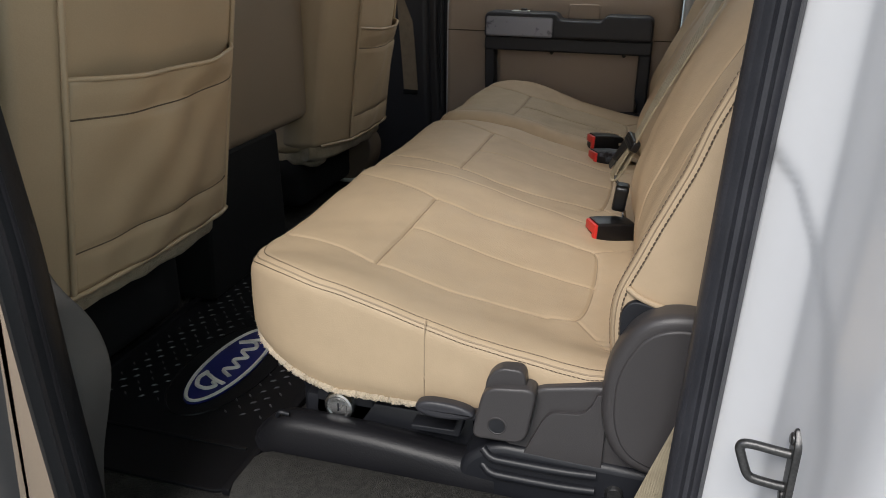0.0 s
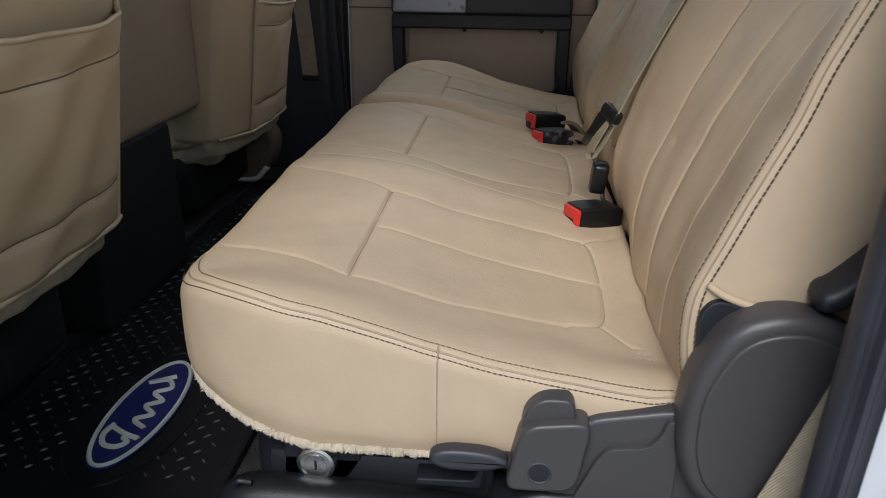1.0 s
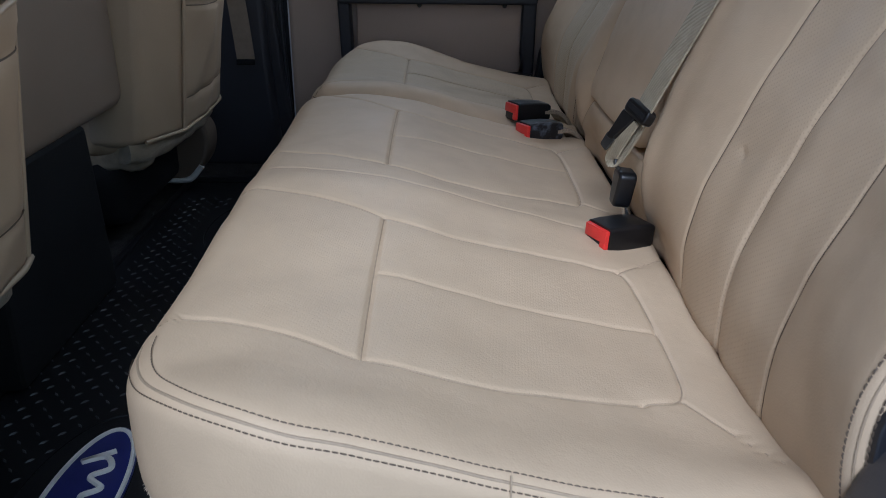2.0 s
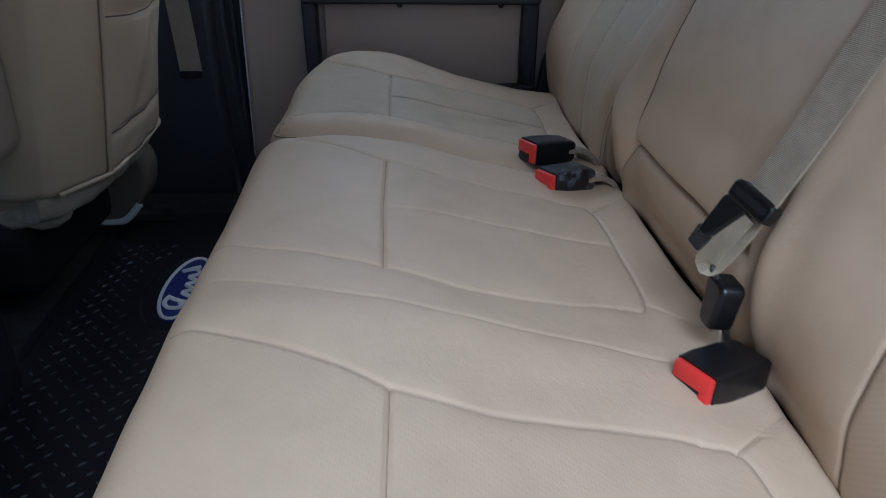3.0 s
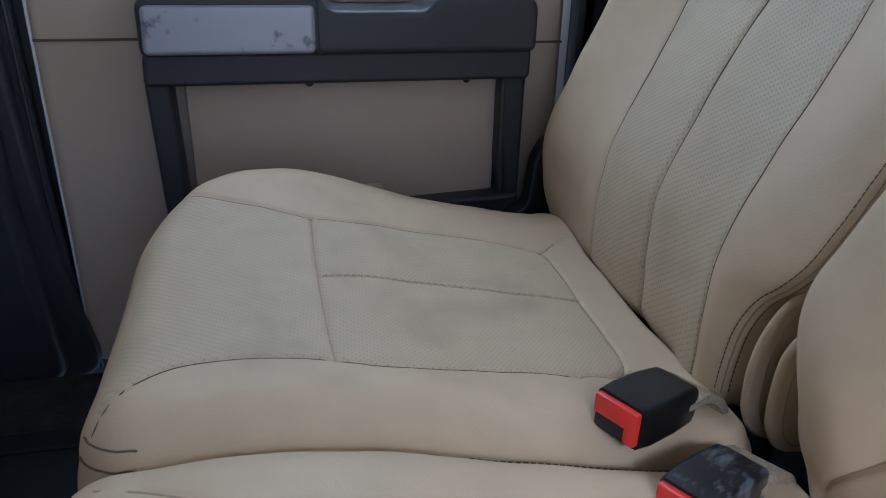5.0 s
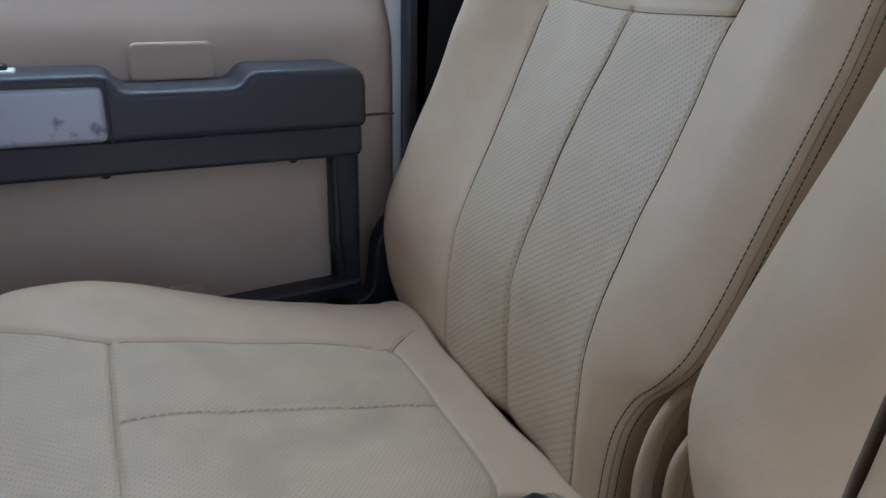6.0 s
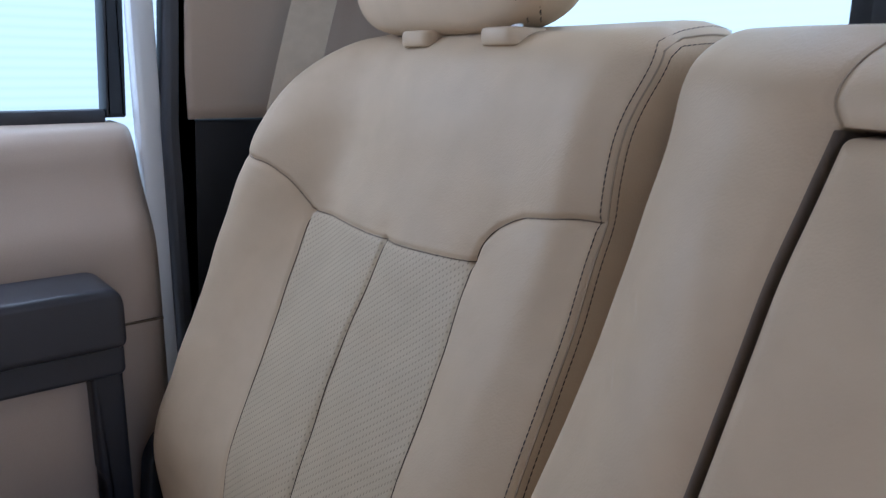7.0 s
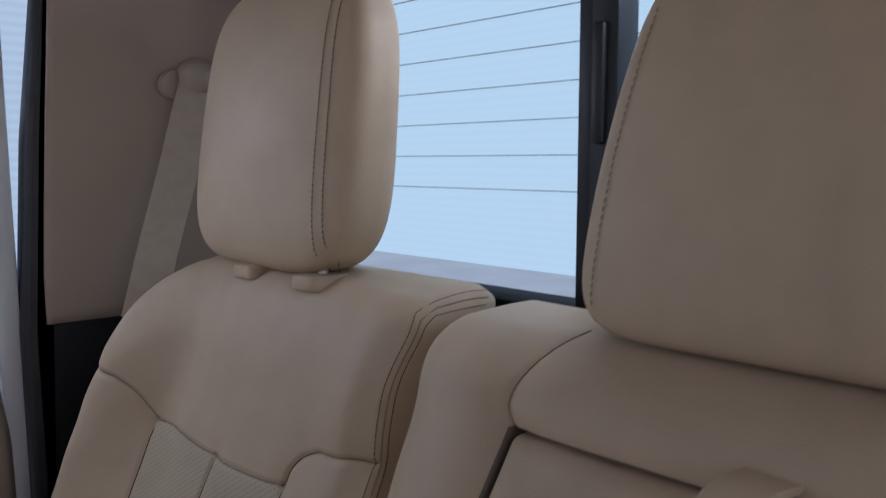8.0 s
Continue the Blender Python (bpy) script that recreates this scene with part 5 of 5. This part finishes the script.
def jamb_surface():
    """The painted jamb behind the seal, rolling into the outer side of the body."""
    sec = [(0.145, 0.575), (0.165, 0.561), (0.180, 0.550), (0.193, 0.538), (0.199, 0.522), (0.208, 0.498), (0.214, 0.478), (0.222, 0.455), (0.232, 0.430), (0.246, 0.412), (0.268, 0.402), (0.32, 0.396), (0.45, 0.392), (0.9, 0.39)]
    zs = np.linspace(-0.25, 1.36, 240)
    pts = curve_points([(a, b, 0) for a, b in sec], 90)
    verts, faces = [], []
    for z in zs:
        shift = 0.02 * (z - 0.4) + 0.03 * max(0, z - 0.8)
        tumble = 0.05 * max(0, z - 0.55) ** 1.5
        for p in pts:
            k = np.clip((0.25 - p[0]) / 0.1, 0, 1)
            px = p[0] + shift * k + 0.02 * (1 - k) * (z - 0.4)
            # the pressed pocket round the striker ends in a curved crease
            edge = float(np.interp(z, [0.378, 0.426, 0.476, 0.525, 0.57, 0.60, 0.62], [0.217, 0.213, 0.208, 0.195, 0.177, 0.151, 0.13]))
            s = min(1.0, max(0.0, (px - edge) / 0.007 + 0.5))
            verts.append((px, p[1] + tumble + 0.007 * (1 - s * s * (3 - 2 * s)), z))
    m = len(pts)
    for i in range(len(zs) - 1):
        for j in range(m - 1):
            faces.append((i * m + j, i * m + j + 1, (i + 1) * m + j + 1, (i + 1) * m + j))
    return verts, faces


v, f = jamb_surface()
jm = raw("painted_jamb", v, f, [M_white], jamb, "white painted steel")
sol = jm.modifiers.new("thick", "SOLIDIFY")
sol.thickness, sol.offset = 0.004, 1
part("pillar_inner", box(0.25, 0.50, 0.60, 0.68, -0.10, 1.34, 0.02, 3), M_vinyl, jamb, "inner pillar trim")

striker = thing("door_striker", "worn steel door striker loop on a plate", "door striker", at=(0.19, 0.5, 0.35))
part("striker_plate", slab(rounded([(0.507, 0.298), (0.519, 0.312), (0.520, 0.362), (0.509, 0.378), (0.498, 0.364), (0.496, 0.312)], 0.005), "x", 0.199, 0.206, 0.002), M_darksteel, striker, "dark steel plate")
tube("striker_loop", [(0.203, 0.507, 0.351), (0.190, 0.509, 0.351), (0.170, 0.513, 0.351), (0.1625, 0.514, 0.3495), (0.1605, 0.514, 0.3455), (0.162, 0.5135, 0.340), (0.167, 0.512, 0.327), (0.170, 0.511, 0.3215), (0.175, 0.510, 0.319), (0.190, 0.508, 0.318), (0.203, 0.507, 0.318)], 0.0041, M_darksteel, striker, "bent steel loop", n=60, sides=10, up=(0, 1, 0))
for z in (0.309, 0.366):
    part("striker_bolt", lathe([(0.0055, 0.0), (0.0055, -0.0015), (0.004, -0.0025)], (0.199, 0.508, z), "x", 12), M_darksteel, striker, "screw head")

# ---- near B-pillar with its seal, and the edge of the open door ----
bp = thing("pillar_left", "dark grey lower pillar trim with black door seal", "pillar", kind="structure")
part("pillar_trim", slab(rounded([(-0.80, -0.05), (-0.612, -0.05), (-0.597, 0.10), (-0.570, 0.19), (-0.554, 0.255), (-0.572, 0.315), (-0.62, 0.352), (-0.66, 0.45), (-0.70, 1.34), (-0.80, 1.34)], [0.01, 0.02, 0.05, 0.05, 0.04, 0.05, 0.05, 0.05, 0.01, 0.01], 6), "y", 0.545, 0.615, 0.012, 4), M_matte, bp)
bseal = curve_points([(-0.546, 0.515, -0.03), (-0.556, 0.515, 0.115), (-0.565, 0.515, 0.237), (-0.571, 0.515, 0.338), (-0.576, 0.515, 0.436), (-0.588, 0.515, 0.54), (-0.63, 0.515, 0.9), (-0.65, 0.515, 1.3)], 40)
v, f = sweep([tuple(p) for p in bseal], [(a * 1.45, b * 1.1) for a, b in seal_sec], up=(0.2, -1, 0))
raw("door_seal", v, f, [M_rubber], bp, "black rubber door seal")
part("pillar_edge", slab(rounded([(-0.575, -0.20), (-0.650, -0.20), (-0.640, 0.10), (-0.618, 0.34), (-0.604, 0.42), (-0.585, 0.36)], 0.008), "y", 0.508, 0.546, 0.006, 3), M_vinyl, bp, "tan pillar edge trim")
door_l = thing("open_door", "edge of the open rear door with tan trim and dark frame", "car door", at=(-0.7, 0.4, 0.3))
part("door_trim", box(-0.705, -0.668, -0.30, 0.44, -0.10, 0.60, 0.012, 3), M_vinyl, door_l, "tan vinyl trim")
part("door_frame", box(-0.74, -0.700, -0.30, 0.43, -0.15, 0.62, 0.01, 3), M_darktrim, door_l, "dark frame")

# ---- front seats seen from behind ----


def front_seat(name, y0, y1, x_low, lean, z0, label, at, pocket, slant=0.0, slack=1.0):
    """A front seat seen from behind; its cover turns away beyond the corded seam on the low-y side by slant."""
    t = thing(name, label, "car seat", group="front seats", at=at)

    def rise(z, y):
        away = np.clip(pocket[0] - y, 0, 1) - 0.3 * np.clip(pocket[0] - y, 0, 0.012)
        return x_low + lean * (z - z0) + 0.012 * bump(y, (y0 + y1) / 2, 0.2) - slant * away - 0.010 * wing(y, y1, -1, 0.05) + 0 * z

    pad = Pad(z0, 0.98, y0, y1, (0.015, 0.12, 0.12, 0.03), rise, 0.016, [], lambda a, b, n: (n, b, a), step=0.012)
    pad.build("backrest", [M_fabric], t, back_fn=lambda a, b: x_low + lean * (a - z0) - 0.16, bulge=0.006)
    py0, py1, pz0, pz1, sag = pocket
    # the map pocket: a second sheet that bulges, with a sagging rolled hem
    n, m = 40, 44
    verts, faces = [], []
    for i in range(n + 1):
        s = i / n
        for j in range(m + 1):
            q = j / m
            y = py0 + (py1 - py0) * q
            top = pz1 - sag * math.sin(math.pi * min(1, max(0, q)))
            z = pz0 + (top - pz0) * s
            body_x = float(rise(np.array(z), np.array(y)))
            full = 0.027 * math.sin(math.pi * q) ** 0.6 * (0.25 + 0.75 * s)
            fold = slack * 0.009 * math.sin(9 * q + 7 * s) * math.sin(math.pi * q) * s + slack * 0.005 * math.sin(17 * q - 11 * s + 1.3) * math.sin(math.pi * q)
            close = math.sin(math.pi * q) ** 0.4 if 0 < q < 1 else 0.0
            hem = 0.004 * close if s > 0.90 else 0.0
            groove = -0.007 * math.exp(-(((s - 0.20) / 0.022) ** 2)) - 0.007 * math.exp(-(((s - 0.835) / 0.022) ** 2))
            verts.append((body_x + 0.003 + full + fold + hem + groove * close, y, z))
    for i in range(n):
        for j in range(m):
            a = i * (m + 1) + j
            faces.append((a, a + 1, a + m + 2, a + m + 1))
    pk = raw("map_pocket", verts, faces, [M_fabric], t, "slack tan map pocket")
    sol = pk.modifiers.new("thick", "SOLIDIFY")
    sol.thickness = 0.004
    # dark tubes in the grooves draw the shade of the sewn lines
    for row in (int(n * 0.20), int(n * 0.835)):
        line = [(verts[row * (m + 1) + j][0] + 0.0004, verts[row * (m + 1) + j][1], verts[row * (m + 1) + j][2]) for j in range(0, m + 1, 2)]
        tube("pocket_seam", line, 0.0013, M_seam_shade, t, "sewn line in the colour of its shade", n=44, sides=5, up=(1, 0, 0))
    hem = [verts[n * (m + 1) + j] for j in range(m + 1)]
    tube("pocket_hem", hem[::4], 0.0036, M_fabric, t, "rolled hem", n=44, sides=8, up=(1, 0, 0))
    for yy in (py0, py1):
        line = [(float(rise(np.array(z), np.array(yy))) + 0.004, yy, z) for z in np.linspace(z0 + 0.005, 0.96, 24)]
        tube("piping", line, 0.0045, M_fabric, t, "corded seam", n=40, sides=8, up=(1, 0, 0))
    low = [(float(rise(np.array(z0 + 0.012), np.array(y))) + 0.006, y, z0 + 0.006) for y in np.linspace(y0 + 0.01, y1 - 0.01, 14)]
    tube("hem_piping", low, 0.0042, M_fabric, t, "corded lower hem", n=40, sides=8, up=(0, 0, 1))
    # lumpy lining that shows below the cover
    rnd = random.Random(7)
    lin = [(float(rise(np.array(z0), np.array(y))) - 0.062 + rnd.uniform(-0.003, 0.003), y, z0 - 0.012 + rnd.uniform(-0.003, 0.002)) for y in np.linspace(y0 + 0.02, y1 - 0.02, 15)]
    v, f = sweep(lin, [(0.05 * math.copysign(abs(math.cos(a)) ** 0.7, math.cos(a)), 0.034 * math.copysign(abs(math.sin(a)) ** 0.7, math.sin(a))) for a in [2 * math.pi * k / 18 for k in range(18)]], up=(0, 0, 1), scale=[0.8] + [rnd.uniform(0.93, 1.05) for _ in range(13)] + [0.8])
    raw("lining", v, f, [M_grubby], t, "grubby lumpy lining below the cover")
    part("seat_base", box(x_low - 0.50, x_low - 0.10, y0 + 0.03, y1 - 0.03, 0.03, z0 - 0.02, 0.03, 3), M_dull, t, "black seat base")
    part("seat_cushion", box(x_low - 0.62, x_low - 0.08, y0, y1, z0 - 0.03, z0 + 0.10, 0.04, 4), M_leather, t, "leather seat cushion")
    return t


front_seat("bucket_seat", 0.672, 1.192, -0.735, 0.15, 0.252, "tan front seat back with a slack map pocket and piping", (-0.8, 0.93, 0), (0.745, 1.176, 0.262, 0.575, 0.012), slant=0.25)
fs2 = front_seat("bucket_seat", 1.785, 2.235, -0.775, 0.12, 0.222, "tan front passenger seat back with map pocket and grubby lining", (-0.85, 2.0, 0), (1.90, 2.215, 0.232, 0.535, 0.012), slant=0.42, slack=0.45)
part("outer_trim", plate(rounded([(-1.15, 0.022), (-0.845, 0.022), (-0.795, 0.085), (-0.792, 0.16), (-0.84, 0.20), (-1.15, 0.20)], [0.03, 0.06, 0.06, 0.04, 0.04, 0.03]), "y", 2.16, 2.25, 0.012), M_browntrim_shade, fs2, "rounded brown base trim with pale lower edge")
tube("outer_trim_edge", [(-0.93, 2.168, 0.022), (-0.88, 2.164, 0.022), (-0.850, 2.163, 0.028), (-0.818, 2.164, 0.062)], 0.008, M_emblem, fs2, "pale edge strip", n=30, up=(0, 1, 0))
rnd = random.Random(3)
side_line = [(-0.815 - 0.02 * k, 1.838 + rnd.uniform(-0.004, 0.004), 0.197 + 0.0016 * k + rnd.uniform(-0.003, 0.003)) for k in range(12)]
v, f = sweep(side_line, [(0.034 * math.cos(a) * (1 + 0.06 * math.sin(5 * a)), 0.044 * math.copysign(abs(math.sin(a)) ** 0.7, math.sin(a))) for a in [2 * math.pi * k / 22 for k in range(22)]], up=(0, 0, 1), scale=[0.62, 0.93, 1.0, 0.97, 1.04, 0.98, 1.02, 1.0, 0.97, 1.02, 1.0, 0.98])
raw("lining_roll", v, f, [M_grubby], fs2, "lumpy grubby lining below the side of the cover")
mid = thing("front_middle_seat", "brown vinyl front middle seat back over a black console", "car seat", at=(-0.85, 1.5, 0))
part("back_panel", box(-0.96, -0.826, 1.22, 1.782, 0.308, 0.95, 0.03, 4), M_midback, mid)
part("console_base", slab(rounded([(1.25, 0.0), (1.62, 0.0), (1.60, 0.32), (1.27, 0.32)], 0.02), "x", -1.3, -0.83, 0.01), M_dull, mid, "black console base")

# ---- passenger side: pillar, door, window ----
bpr = thing("pillar_right", "dark plastic pillar trim behind the front passenger seat", "pillar", kind="structure")
part("pillar_trim", slab(rounded([(-0.84, -0.03), (-0.60, -0.03), (-0.635, 0.15), (-0.655, 0.40), (-0.67, 1.34), (-0.84, 1.34)], [0.02, 0.06, 0.05, 0.05, 0.02, 0.02]), "y", 2.42, 2.50, 0.01, 3), M_darktrim, bpr, "dark plastic pillar trim")
part("pillar_lower", slab(rounded([(-1.0, -0.02), (-0.655, -0.02), (-0.675, 0.28), (-0.69, 0.9), (-1.0, 0.9)], 0.03), "y", 2.398, 2.45, 0.02, 4), M_darktrim, bpr, "dark lower pillar trim")
v, f = sweep([tuple(p) for p in curve_points([(-0.622, 2.435, -0.02), (-0.634, 2.435, 0.1), (-0.643, 2.435, 0.25), (-0.648, 2.435, 0.5), (-0.656, 2.44, 0.9), (-0.656, 2.45, 1.3)], 30)], [(a * 0.6, b * 0.6) for a, b in seal_sec], up=(0.3, -1, 0))
raw("door_seal", v, f, [M_seal], bpr, "black rubber door seal")
pb = thing("front_belt", "tan front seat belt hanging on the dark pillar", "seat belt", at=(-0.74, 2.39, 0.3))
strap("webbing", [(-0.735, 2.385, 0.288), (-0.745, 2.39, 0.40), (-0.765, 2.40, 0.60), (-0.785, 2.41, 0.85)], 0.047, M_web_tan, pb, (0.15, -1, 0.1))

part("belt_anchor", box(-0.760, -0.711, 2.374, 2.384, 0.276, 0.291, 0.003), M_dull, pb, "dark end fitting")
door = thing("rear_door", "tan vinyl rear door with dark armrest frame and scuffed silver handle plate", "car door", at=(-0.25, 2.45, 0))
door_prof = [(-0.06, 2.475), (-0.03, 2.440), (0.03, 2.432), (0.45, 2.432), (0.55, 2.434), (0.59, 2.442), (0.63, 2.466), (0.66, 2.482), (0.69, 2.494), (0.712, 2.508), (0.722, 2.53), (0.725, 2.60)]


def door_panel():
    prof = curve_points([(z, y, 0) for z, y in door_prof], 66)
    xs = np.linspace(-0.62, 0.115, 60)
    verts, faces = [], []
    for x in xs:
        for p in prof:
            e = max(0, x - 0.085) / 0.03
            low = 0.03 * max(0, (0.06 - p[0]) / 0.1) ** 1.5 * max(0, (-0.50 - x) / 0.12)
            verts.append((x, p[1] + 0.022 * e ** 2, p[0] + low))
    m = len(prof)
    for i in range(len(xs) - 1):
        for j in range(m - 1):
            faces.append((i * m + j, i * m + j + 1, (i + 1) * m + j + 1, (i + 1) * m + j))
    return verts, faces


v, f = door_panel()
dp = raw("door_panel", v, f, [M_vinyl], door, "tan vinyl door panel")
sol = dp.modifiers.new("thick", "SOLIDIFY")
sol.thickness, sol.offset = 0.012, 1
part("panel_joint", box(-0.62, -0.480, 2.4285, 2.433, 0.4865, 0.4895, 0.0008), M_seam_shade, dp, "panel joint")
part("panel_joint", box(0.04, 0.108, 2.4285, 2.433, 0.476, 0.479, 0.0008), M_seam_shade, dp, "panel joint")
part("door_shell", box(-0.72, -0.602, 2.455, 2.50, -0.08, 1.3, 0.006), M_black, door, "black inner door edge")
part("front_edge", box(-0.6235, -0.6195, 2.4295, 2.458, 0.03, 1.3, 0.002), M_white, door, "white painted front edge")
part("door_edge", box(0.118, 0.150, 2.50, 2.53, -0.1, 1.3, 0.006), M_white, door, "white painted door edge")
part("pull_cup", slab(rounded([(-0.230, 0.535), (-0.226, 0.580), (-0.132, 0.580), (-0.130, 0.535)], 0.008), "y", 2.422, 2.436, 0.004, 3), M_vinyl, dp, "tan pull cup lid")
arm = part("armrest", plate(rounded([(-0.478, 0.480), (-0.478, 0.556), (-0.258, 0.556), (-0.244, 0.536), (-0.118, 0.536), (-0.104, 0.554), (0.036, 0.554), (0.036, 0.480)], [0.012, 0.022, 0.016, 0.016, 0.016, 0.016, 0.024, 0.012], 6), "y", 2.336, 2.44, 0.0095, 5), M_darktrim, door, "dark grey armrest")
part("handle_plate", plate(rounded([(-0.474, 0.483), (-0.472, 0.545), (-0.262, 0.545), (-0.262, 0.483)], 0.010), "y", 2.3335, 2.36, 0.0065), M_silver, arm, "scuffed silver handle plate")
part("handle_gap", box(-0.2605, -0.2575, 2.3345, 2.36, 0.480, 0.552, 0.0008), M_black, arm)
part("door_lock_slot", box(-0.40, -0.345, 2.37, 2.40, 0.5545, 0.559, 0.002), M_emblem, arm, "pale lock slider")
part("lock_knob", box(-0.372, -0.352, 2.375, 2.392, 0.557, 0.565, 0.003), M_black, arm, "black lock knob")
part("armrest_band", plate(rounded([(-0.482, 0.438), (-0.480, 0.481), (0.038, 0.481), (0.038, 0.438)], 0.010), "y", 2.362, 2.44, 0.006), M_darktrim, door, "dark lower band")
part("frame_leg", slab(rounded([(-0.484, 0.445), (-0.452, 0.445), (-0.444, 0.16), (-0.474, 0.16)], 0.008), "y", 2.378, 2.44, 0.006, 3), M_darktrim, door, "dark pocket frame")
part("frame_leg", slab(rounded([(0.000, 0.445), (0.038, 0.445), (0.038, 0.236), (0.008, 0.236), (0.008, 0.29), (0.0, 0.31)], 0.006), "y", 2.378, 2.44, 0.006, 3), M_darktrim, door, "dark pocket frame")
part("frame_foot", slab(rounded([(-0.45, 0.16), (-0.45, 0.18), (-0.18, 0.252), (0.036, 0.262), (0.036, 0.232), (-0.18, 0.226)], 0.006), "y", 2.37, 2.44, 0.006, 3), M_darktrim, door, "dark pocket frame")
part("pocket_lip", plate(rounded([(-0.30, 0.150), (-0.28, 0.222), (-0.18, 0.228), (0.036, 0.236), (0.036, 0.150)], 0.012), "y", 2.392, 2.44, 0.005), M_black, door, "black lower lip of the pocket")
part("pocket_lid", box(-0.436, 0.002, 2.402, 2.438, 0.20, 0.436, 0.004), M_vinyl, door, "tan pocket panel")
part("lid_tab", box(-0.215, -0.17, 2.392, 2.41, 0.262, 0.278, 0.003), M_vinyl, door, "small tan tab")
for x in (-0.27, -0.045):
    part("lid_clip", lathe([(0.006, 0.004), (0.006, -0.002), (0.004, -0.004)], (x, 2.402, 0.432), "y", 12), M_black, door, "small dark clip")
part("window_seal", box(-0.62, 0.10, 2.585, 2.615, 0.722, 0.742, 0.004), M_seal, door, "black window seal")
part("window_frame", slab(rounded([(0.101, 0.73), (0.130, 0.73), (0.158, 1.30), (0.130, 1.30)], 0.004), "y", 2.59, 2.63, 0.006), M_black, door, "black window frame")
gl = part("window_pane", box(-0.62, 0.115, 2.604, 2.608, 0.735, 1.30, 0), M_glass, door, "clear side window", flat=True)
gl.visible_shadow = False

cpr = thing("pillar_rear", "tan rear pillar trim with dark lower part and black seal", "pillar", kind="structure")
part("pillar_seal", slab(rounded([(0.146, -0.05), (0.178, -0.05), (0.176, 0.72), (0.195, 1.0), (0.235, 1.32), (0.205, 1.32), (0.166, 1.0), (0.146, 0.72)], 0.006), "y", 2.488, 2.525, 0.01, 3), M_seal, cpr, "black rubber seal")
part("pillar_lower", slab(rounded([(0.170, -0.05), (0.50, -0.05), (0.50, 0.732), (0.170, 0.732)], 0.006), "y", 2.49, 2.56, 0.006, 3), M_black, cpr, "dark lower trim")


def rear_pillar():
    """The tan trim that turns from the side of the cab into its rear wall."""
    sec = curve_points([(0.180, 2.492), (0.26, 2.485), (0.34, 2.470), (0.42, 2.440), (0.475, 2.395), (0.50, 2.33)], 40)
    zs = np.linspace(0.732, 1.34, 30)
    verts, faces = [], []
    for z in zs:
        for k, p in enumerate(sec):
            s = 0.06 * max(0, z - 0.8) * (1 - k / len(sec))
            crease = 0.006 * math.exp(-(((k / len(sec)) - 0.62 - 0.35 * (z - 1.0)) / 0.03) ** 2)
            verts.append((p[0] + s, p[1] - 0.05 * max(0, z - 0.9) - crease, z))
    m = len(sec)
    for i in range(len(zs) - 1):
        for j in range(m - 1):
            faces.append((i * m + j, i * m + j + 1, (i + 1) * m + j + 1, (i + 1) * m + j))
    return verts, faces


v, f = rear_pillar()
rp = raw("pillar_cover", v, f, [M_vinyl], cpr, "tan vinyl pillar trim")
sol = rp.modifiers.new("thick", "SOLIDIFY")
sol.thickness, sol.offset = 0.008, 1
rb = thing("shoulder_belt", "tan shoulder belt with a round tan guide on the rear pillar", "seat belt", at=(0.38, 2.42, 1.08))
part("belt_guide", lathe([(0.030, 0.03), (0.031, 0.012), (0.028, -0.004), (0.020, -0.014), (0.008, -0.019)], (0.400, 2.405, 1.098), "y", 24), M_vinyl, rb, "round tan belt guide")
part("guide_ring", lathe([(0.020, 0.016), (0.023, 0.006), (0.021, -0.004), (0.014, -0.007)], (0.366, 2.432, 1.086), "y", 20), M_vinyl, rb, "guide ring")
strap("webbing", [(0.392, 2.405, 1.088), (0.372, 2.400, 1.03), (0.345, 2.392, 0.95), (0.310, 2.385, 0.85), (0.275, 2.38, 0.74)], 0.058, M_web_pale, rb, (-0.62, -0.78, -0.1))

rw = thing("rear_window", "sliding rear window with black frame and heating wires", "window", kind="structure")
part("frame_lower", box(0.455, 0.52, 0.70, 2.40, 0.775, 0.817, 0.006), M_dull, rw, "black lower frame")
part("frame_upper", box(0.40, 0.52, 0.70, 2.40, 1.22, 1.34, 0.006), M_black, rw, "black upper frame")
part("mullion", box(0.462, 0.50, 1.730, 1.753, 0.80, 1.24, 0.004), M_black, rw, "black slider frame")
part("mullion", box(0.452, 0.49, 1.700, 1.732, 0.80, 1.24, 0.005), M_black, rw, "dark slider rail")
part("slider_latch", box(0.444, 0.456, 1.712, 1.726, 0.985, 1.10, 0.004), M_black, rw, "black slider latch")
for y0, y1 in ((1.752, 2.36), (0.80, 1.702)):
    g = part("pane", box(0.482, 0.486, y0, y1, 0.812, 1.24, 0), M_glass, rw, "clear rear glass", flat=True)
    g.visible_shadow = False
for k in range(8):
    z = 0.936 + 0.0385 * k
    part("heating_wire", box(0.4805, 0.4818, 1.752, 2.36, z, z + 0.0008, 0), M_darksteel, rw, "thin heating wire", flat=True)
    part("heating_wire", box(0.4805, 0.4818, 0.80, 1.702, z, z + 0.0008, 0), M_darksteel, rw, "thin heating wire", flat=True)
